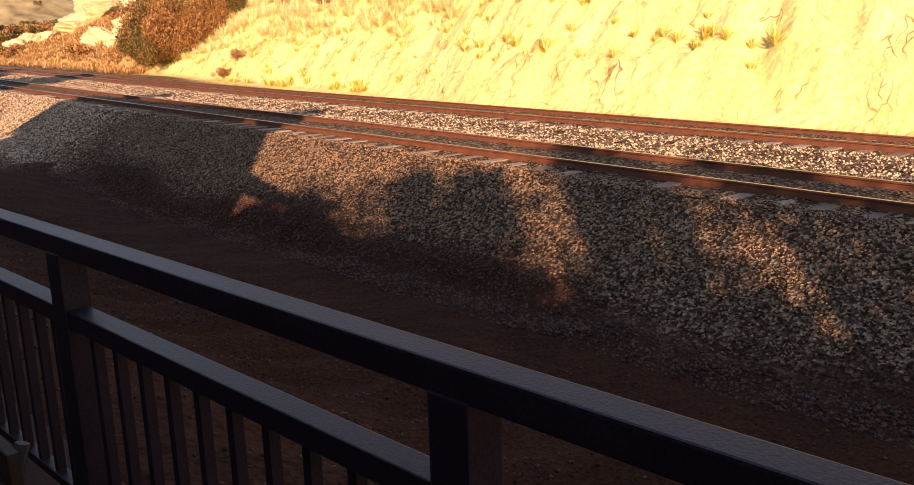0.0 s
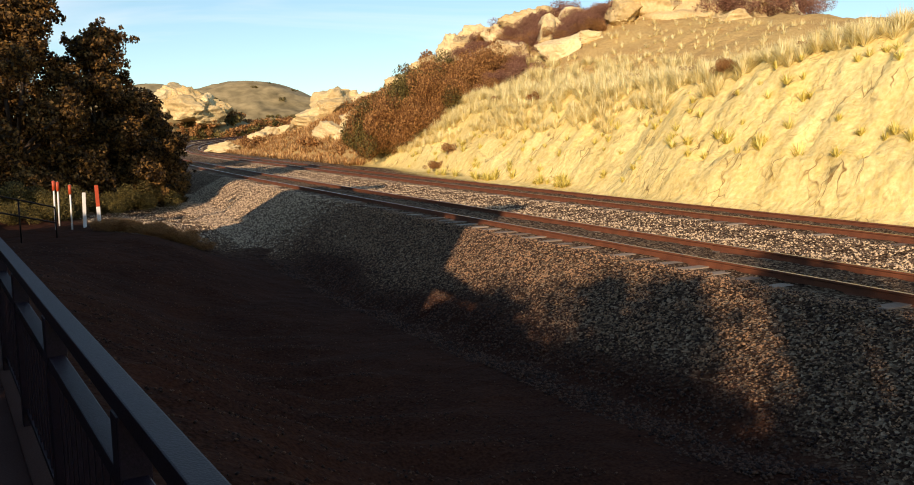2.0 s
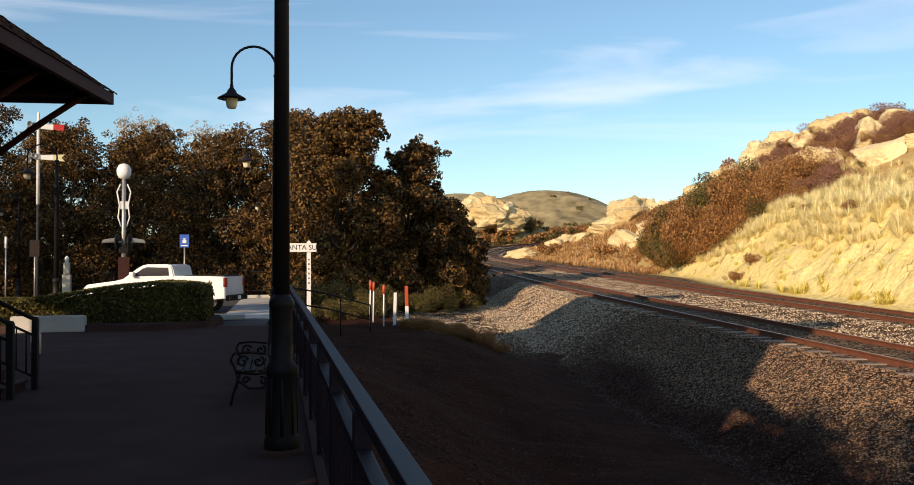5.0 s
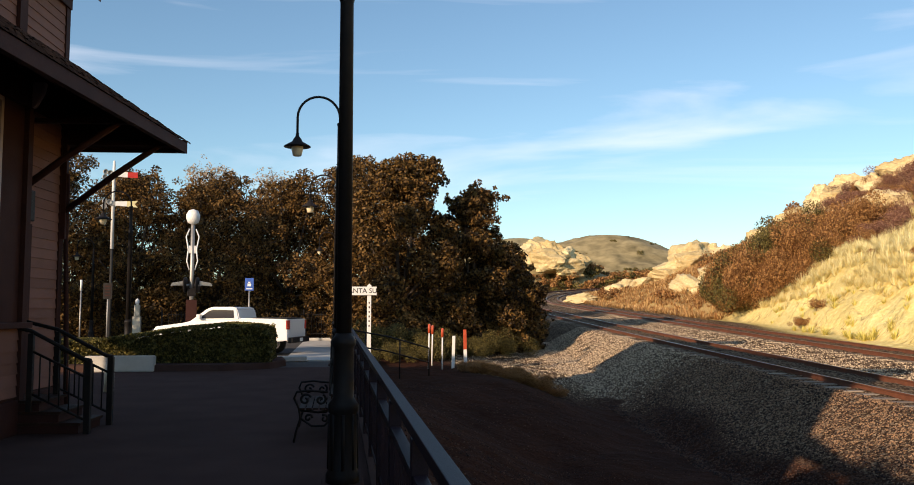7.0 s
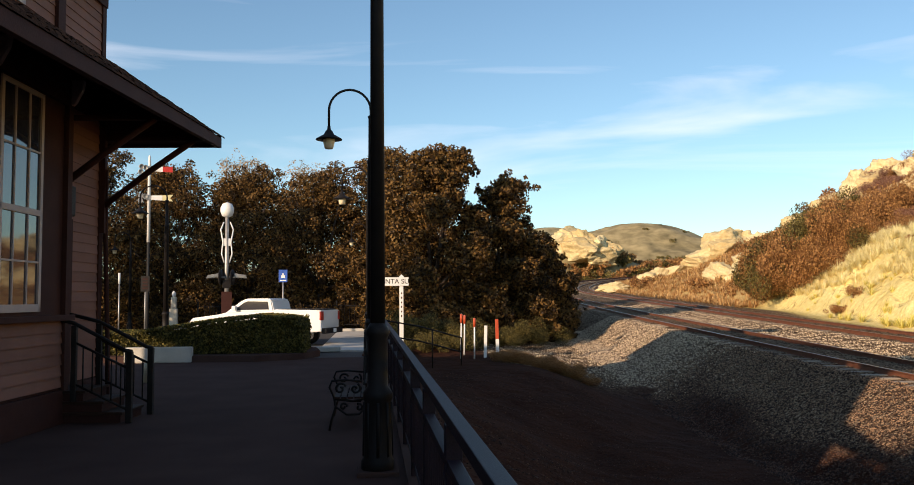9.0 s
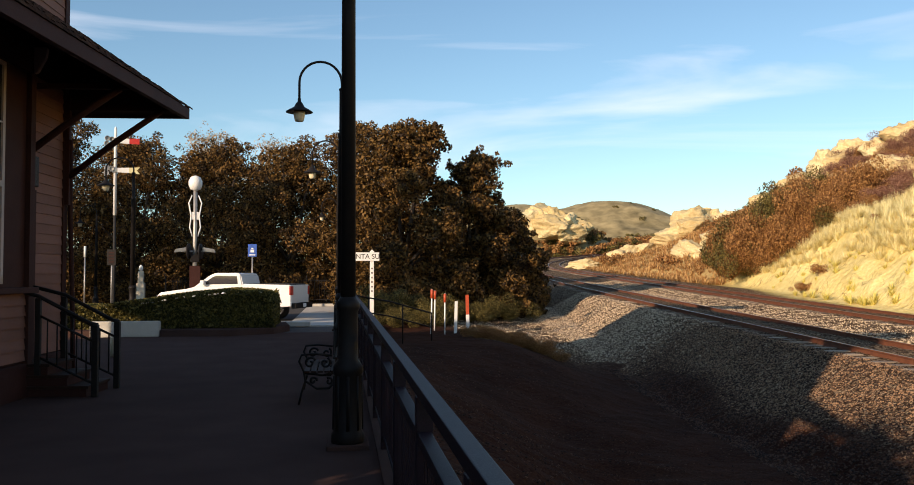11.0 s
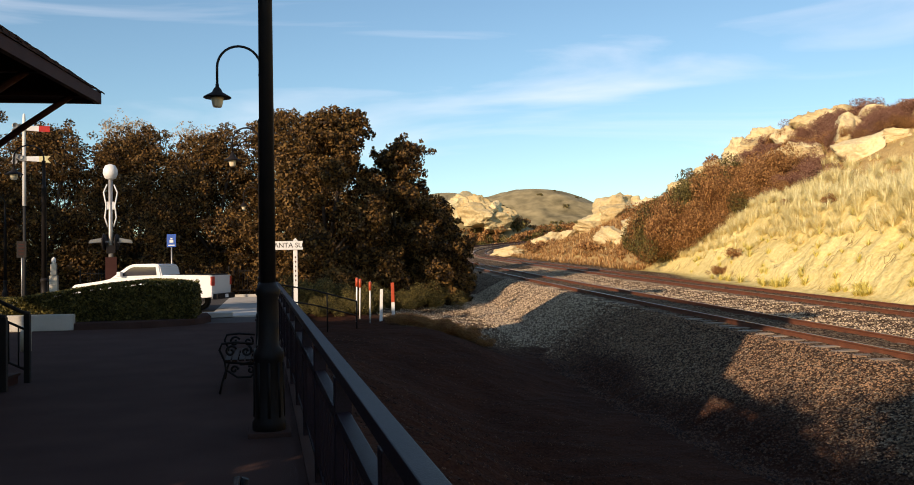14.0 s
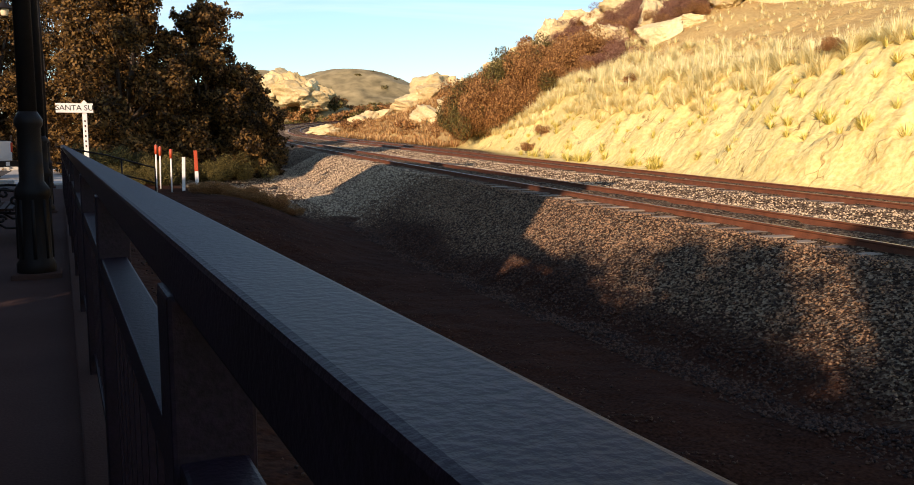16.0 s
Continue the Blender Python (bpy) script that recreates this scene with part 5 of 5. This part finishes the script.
# ---- rocks ----
def rock_mesh(seed):
    """A block hewn by random flat cuts, then weathered."""
    bm = bmesh.new()
    bmesh.ops.create_icosphere(bm, subdivisions=5, radius=1.0)
    r = random.Random(seed)
    cuts = []
    for _ in range(11):
        d = Vector((r.gauss(0, 1), r.gauss(0, 1), r.gauss(0, 0.7))).normalized()
        cuts.append((d, r.uniform(0.42, 0.8)))
    off = Vector((seed * 3.1, seed * 1.7, seed * 0.9))
    for v in bm.verts:
        p = v.co.copy()
        for d, h in cuts:
            over = p.dot(d) - h
            if over > 0:
                p -= d * over * 0.92
        cr = abs(noise.noise(p * 1.6 + off)) * 0.7 + abs(noise.noise(p * 3.7 + off)) * 0.3
        p *= 1 + 0.22 * noise.noise(p * 1.6 + off) + 0.10 * noise.noise(p * 4 + off) + 0.06 * noise.noise(p * 9 + off) + 0.03 * noise.noise(p * 20 + off) - 1.1 * max(0.0, 0.12 - cr)
        p *= 1 + 0.018 * math.sin(p.z * 19 + 4 * noise.noise(p * 1.2 + off))
        v.co = p * 1.15
    for f in bm.faces:
        f.smooth = True
    me = bpy.data.meshes.new("boulder")
    bm.to_mesh(me)
    bm.free()
    me.materials.append(M_ROCK)
    return me


ROCKS = [rock_mesh(s) for s in (1, 2, 3, 4, 5)]


def boulder(x, y, sx, sy, sz, k, dz=0.0, label="weathered tan sandstone boulder on the ridge"):
    ob = new("boulder", ROCKS[k % 5])
    ob.matrix_world = pose(x, y, ground_z(x, y) + sz * 0.35 + dz, rs.uniform(-12, 12), rs.uniform(-12, 12), rs.uniform(0, 360)) @ Matrix.Diagonal((sx, sy, sz, 1))
    return tagged(ob, label, "rock", "sandstone boulders")


def peak():
    """The pointed rock tower: rings that narrow upwards, ledged and cracked."""
    cx, cy = 46.7, 43.0
    z0, z1 = ground_z(cx, cy) - 3.0, 16.4
    verts, n, m = [], 120, 90
    for i in range(m + 1):
        t = i / m
        z = z0 + (z1 - z0) * t
        r0 = float(np.interp(z, [z0, 9.0, 10.4, 11.6, 12.0, 13.3, 14.4, 15.5, 16.1, 16.4], [9.0, 7.6, 6.8, 6.1, 5.2, 4.2, 3.1, 1.7, 0.9, 0.0]))
        for k in range(n):
            a = 2 * math.pi * k / n
            d = Vector((math.cos(a), math.sin(a), 0))
            p = d * r0 + Vector((0, 0, z))
            q = Vector((p.x * 0.35, p.y * 0.35, p.z * 0.5))
            lump = 0.55 * noise.noise(q * 0.9 + Vector((3, 1, 8))) + 0.3 * noise.noise(q * 2.2) + 0.12 * noise.noise(q * 5.5) + 0.06 * noise.noise(q * 12)
            crack = max(0.0, 0.09 - abs(noise.noise(q * 1.3 + Vector((9, 4, 2))))) * 3.2
            ledge = 0.16 * abs(math.sin(p.z * 2.6 + 2.5 * noise.noise(q * 0.8))) ** 3
            r = r0 + (lump * 1.5 - crack - ledge) * min(1.0, r0 / 3 + 0.1)
            # the top leans to the side away from the station, one flank long, one steep
            lean = (z - 10) * 0.09
            verts.append((cx + d.x * r + 0.7 * lean, cy + d.y * r - 0.72 * lean, z + 0.25 * noise.noise(q * 3)))
    a = (np.arange(m)[:, None] * n + np.arange(n)[None, :]).ravel()
    b = (np.arange(m)[:, None] * n + (np.arange(n)[None, :] + 1) % n).ravel()
    me = fast_mesh("rock_tower", np.array(verts), np.stack([a, b, b + n, a + n], axis=1), M_ROCK)
    me.polygons.foreach_set("use_smooth", np.ones(len(me.polygons), bool))
    return tagged(new("rock_tower", me), "tall pointed tan sandstone crag on the ridge", "rock")


peak()
for x, y, sx, sy, sz, dz in ((41.2, 40.6, 1.8, 1.9, 1.5, 0.0), (39.4, 42.2, 1.4, 1.4, 1.0, 0.0), (47.6, 37.0, 1.9, 1.9, 1.5, 0), (40.5, 49.0, 1.6, 1.6, 1.1, 0),
                             (45, 36.0, 1.5, 1.5, 0.9, 0), (42, 35, 1.2, 1.2, 0.7, 0), (43.0, 59.0, 1.8, 1.8, 1.0, 0), (43.0, 65.0, 2.0, 1.8, 1.2, 0), (41.0, 68.0, 1.5, 1.5, 1.0, 0)):
    boulder(x, y, sx, sy, sz, rs.randrange(5), dz)
for k in range(110):
    y = rs.uniform(42, 76)
    s = rs.uniform(0.45, 1.5)
    x = rs.uniform(31.5, 46)
    if x > 37 and y < 52:
        continue
    boulder(x, y, s * rs.uniform(0.9, 1.5), s * rs.uniform(0.9, 1.4), s * rs.uniform(0.6, 1.0), rs.randrange(5))
for x, y, sx, sz, top in ((45.0, 103, 3.7, 2.3, 9.2), (41.6, 102, 2.8, 1.5, 7.4), (43.6, 101, 3.0, 1.6, 6.6), (40.8, 100.5, 2.4, 1.3, 5.9), (47.4, 103, 1.8, 2.0, 8.2), (37.6, 102, 1.9, 1.1, 5.6), (35.2, 102, 2.0, 1.0, 4.9), (33.8, 101, 1.3, 0.8, 4.4), (29.2, 101, 1.8, 0.6, 3.4), (47.2, 99, 1.5, 1.5, 4.4)):
    ob = boulder(x, y, sx, sx, sz, rs.randrange(5), 0, "pale sandstone outcrop above the bend")
    ob.location.z = max(ob.location.z, top - 0.85 * sz)
    foot = ob.location.z - 0.5 * sz - ground_z(x, y)
    if foot > 0:
        base = boulder(x + 0.4, y + 1.2, sx * 1.15, sx * 1.1, foot * 0.9 + 0.6 * sz, rs.randrange(5), 0, "pale sandstone outcrop above the bend")
        base.location.z = ground_z(x, y) + 0.3 * foot
for x, y, s, h, top in ((49.5, 208, 4.6, 3.2, 18.6), (52.8, 207, 4.2, 2.8, 17.6), (56.0, 206.5, 3.8, 2.6, 16.3), (59.0, 206, 3.4, 2.4, 14.8), (52.0, 205, 5.2, 3.0, 15.4), (56.5, 204.5, 4.4, 2.6, 13.6), (46.8, 207, 3.2, 2.4, 17.0)):
    ob = boulder(x, y, s, s, h, rs.randrange(5), 0, "large pale sandstone cliff rock in the distance")
    ob.location.z = top - 0.9 * h


# ---- grasses ----
def tufts(rng, xs, ys, hs, blades, spread=0.35, width=0.02):
    zs = land(xs, ys)[0]
    n = len(xs) * blades
    bx, by, bz, h = (np.repeat(a, blades) for a in (xs, ys, zs, hs))
    a = rng.uniform(0, 2 * math.pi, n)
    lean = rng.random(n) ** 0.5
    r0 = 0.12 * h * rng.random(n)
    hh = h * (0.6 + 0.5 * rng.random(n))
    dx, dy = np.cos(a), np.sin(a)
    base = np.stack([bx + dx * r0, by + dy * r0, bz - 0.04], axis=1)
    tip = np.stack([bx + dx * (r0 + lean * hh), by + dy * (r0 + lean * hh), bz + hh * (1 - 0.8 * lean ** 2)], axis=1)
    mid = base * 0.45 + tip * 0.55 + np.stack([np.zeros(n), np.zeros(n), 0.16 * hh * lean], axis=1)
    side = np.stack([-dy, dx, np.zeros(n)], axis=1) * (width * (0.6 + 0.8 * rng.random(n)) * (0.4 + h))[:, None]
    v = np.stack([base - side, base + side, mid + side * 0.8, mid - side * 0.8, tip], axis=1).reshape(-1, 3)
    i = np.arange(n) * 5
    tri = np.concatenate([np.stack([i, i + 1, i + 2], 1), np.stack([i, i + 2, i + 3], 1), np.stack([i + 3, i + 2, i + 4], 1)])
    return v, tri


rng = np.random.default_rng(77)


def scatter(count, y0, y1, v0, v1):
    y = rng.uniform(y0, y1, count)
    return track_x(y) + FOOT + rng.uniform(v0, v1, count), y


def grass(name, label, sets, material):
    vs, ts, base = [], [], 0
    for xs, ys, hs, blades, width in sets:
        v, t = tufts(rng, xs, ys, hs, blades, width=width)
        vs.append(v)
        ts.append(t + base)
        base += len(v)
    tagged(new(name, fast_mesh(name, np.concatenate(vs), np.concatenate(ts), material)), label, "grass", kind="stuff")


a, b = scatter(900, 15, 58, 2.4, 8.5)
c, d = scatter(260, 4, 50, 3.4, 12.0)
e_, f_ = scatter(1700, -2, 80, 4.5, 20)
g_, h_ = scatter(430, 10, 50, 3.0, 11.0)
grass("bunch_grass", "pale straw bunch grass over the cutting", [(a, b, rng.uniform(0.4, 0.85, len(a)), 95, 0.009), (c, d, rng.uniform(0.35, 0.75, len(c)), 80, 0.009), (e_, f_, rng.uniform(0.25, 0.5, len(e_)), 30, 0.011), (g_, h_, rng.uniform(0.55, 0.95, len(g_)), 150, 0.009)], M_GRASS)
a, b = scatter(60, 8, 40, 0.1, 0.9)
c, d = scatter(90, 10, 46, 1.0, 3.4)
grass("green_grass_tuft", "yellow-green grass tufts at the foot of the cutting", [(a, b, rng.uniform(0.25, 0.6, len(a)), 50, 0.018), (c, d, rng.uniform(0.2, 0.5, len(c)), 36, 0.018)], M_GRASSG)
a, b = scatter(7000, 52, 125, 0.3, 16)
grass("dry_slope_grass", "tawny dry grass on the lower slope past the cutting", [(a, b, rng.uniform(0.3, 0.7, len(a)), 12, 0.035)], M_TAWNY)


# ---- loose stone ----
def stones(name, label, xs, ys, sizes, material, lift=0.3):
    zs = land(xs, ys)[0]
    n = len(xs)
    base = np.array([(1, 0, 0), (-1, 0, 0), (0, 1, 0), (0, -1, 0), (0, 0, 1), (0, 0, -1)], float)
    faces = np.array([(0, 2, 4), (2, 1, 4), (1, 3, 4), (3, 0, 4), (2, 0, 5), (1, 2, 5), (3, 1, 5), (0, 3, 5)])
    jit = base[None] * (1 + rng.uniform(-0.35, 0.35, (n, 6, 1))) + rng.uniform(-0.3, 0.3, (n, 6, 3))
    ang = rng.uniform(0, 2 * math.pi, n)
    ca, sa = np.cos(ang), np.sin(ang)
    rot = np.stack([jit[:, :, 0] * ca[:, None] - jit[:, :, 1] * sa[:, None], jit[:, :, 0] * sa[:, None] + jit[:, :, 1] * ca[:, None], jit[:, :, 2] * 0.8], axis=2)
    v = rot * sizes[:, None, None] + np.stack([xs, ys, zs + sizes * lift], axis=1)[:, None, :]
    t = (faces[None] + (np.arange(n) * 6)[:, None, None]).reshape(-1, 3)
    tagged(new(name, fast_mesh(name, v.reshape(-1, 3), t, material)), label, "gravel", kind="stuff")


def in_track(y, lo, hi):
    return track_x(y) + rng.uniform(lo, hi, len(y))


y1 = rng.uniform(-3, 44, 90000)
x1 = in_track(y1, -4.9, -1.2)
y2 = rng.uniform(0, 60, 26000)
x2 = in_track(y2, 1.2, 4.3)
y4 = rng.uniform(23.5, 40, 14000)
x4 = rng.uniform(4.2, 10.5, 14000)
x1, y1 = np.concatenate([x1, x4]), np.concatenate([y1, y4])
wt = land(x1, y1)[1]
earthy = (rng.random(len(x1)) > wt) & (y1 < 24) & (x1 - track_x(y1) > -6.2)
stones("earthy_gravel", "brown earth-stained gravel low on the ballast slope, darkened for shade", x1[earthy], y1[earthy], rng.uniform(0.012, 0.03, earthy.sum()), M_DIRTY, 0.15)
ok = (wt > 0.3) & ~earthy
# Shoulder shade is put into stone colour: darker copy this side of y 26
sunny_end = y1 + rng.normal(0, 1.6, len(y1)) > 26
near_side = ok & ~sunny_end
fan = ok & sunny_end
xs, ys = np.concatenate([x1[fan], x2]), np.concatenate([y1[fan], y2])
stones("ballast_stones", "loose grey crushed ballast stone beside the track, brighter copy for sunny ground", xs, ys, rng.uniform(0.016, 0.034, len(xs)), M_BALLAST)
stones("shoulder_stones", "crushed ballast stone on the track shoulder, coloured darker for shade", x1[near_side], y1[near_side], rng.uniform(0.012, 0.027, near_side.sum()), M_SHADE_STONE, 0.2)
y3 = rng.uniform(-3, 22, 22000)
x3 = rng.uniform(1.0, 8.4, 22000)
row = np.sin(y3 * 5.4 + x3 * 1.7 + 0.9 * np.sin(x3 * 0.9))
ok = (row > 0.45) & (x3 < 5.8) | (rng.random(22000) < 0.2)
stones("scattered_pebbles", "scattered pebbles in rows on the dirt bank", x3[ok], y3[ok], rng.uniform(0.008, 0.022, ok.sum()), M_DIRTY)
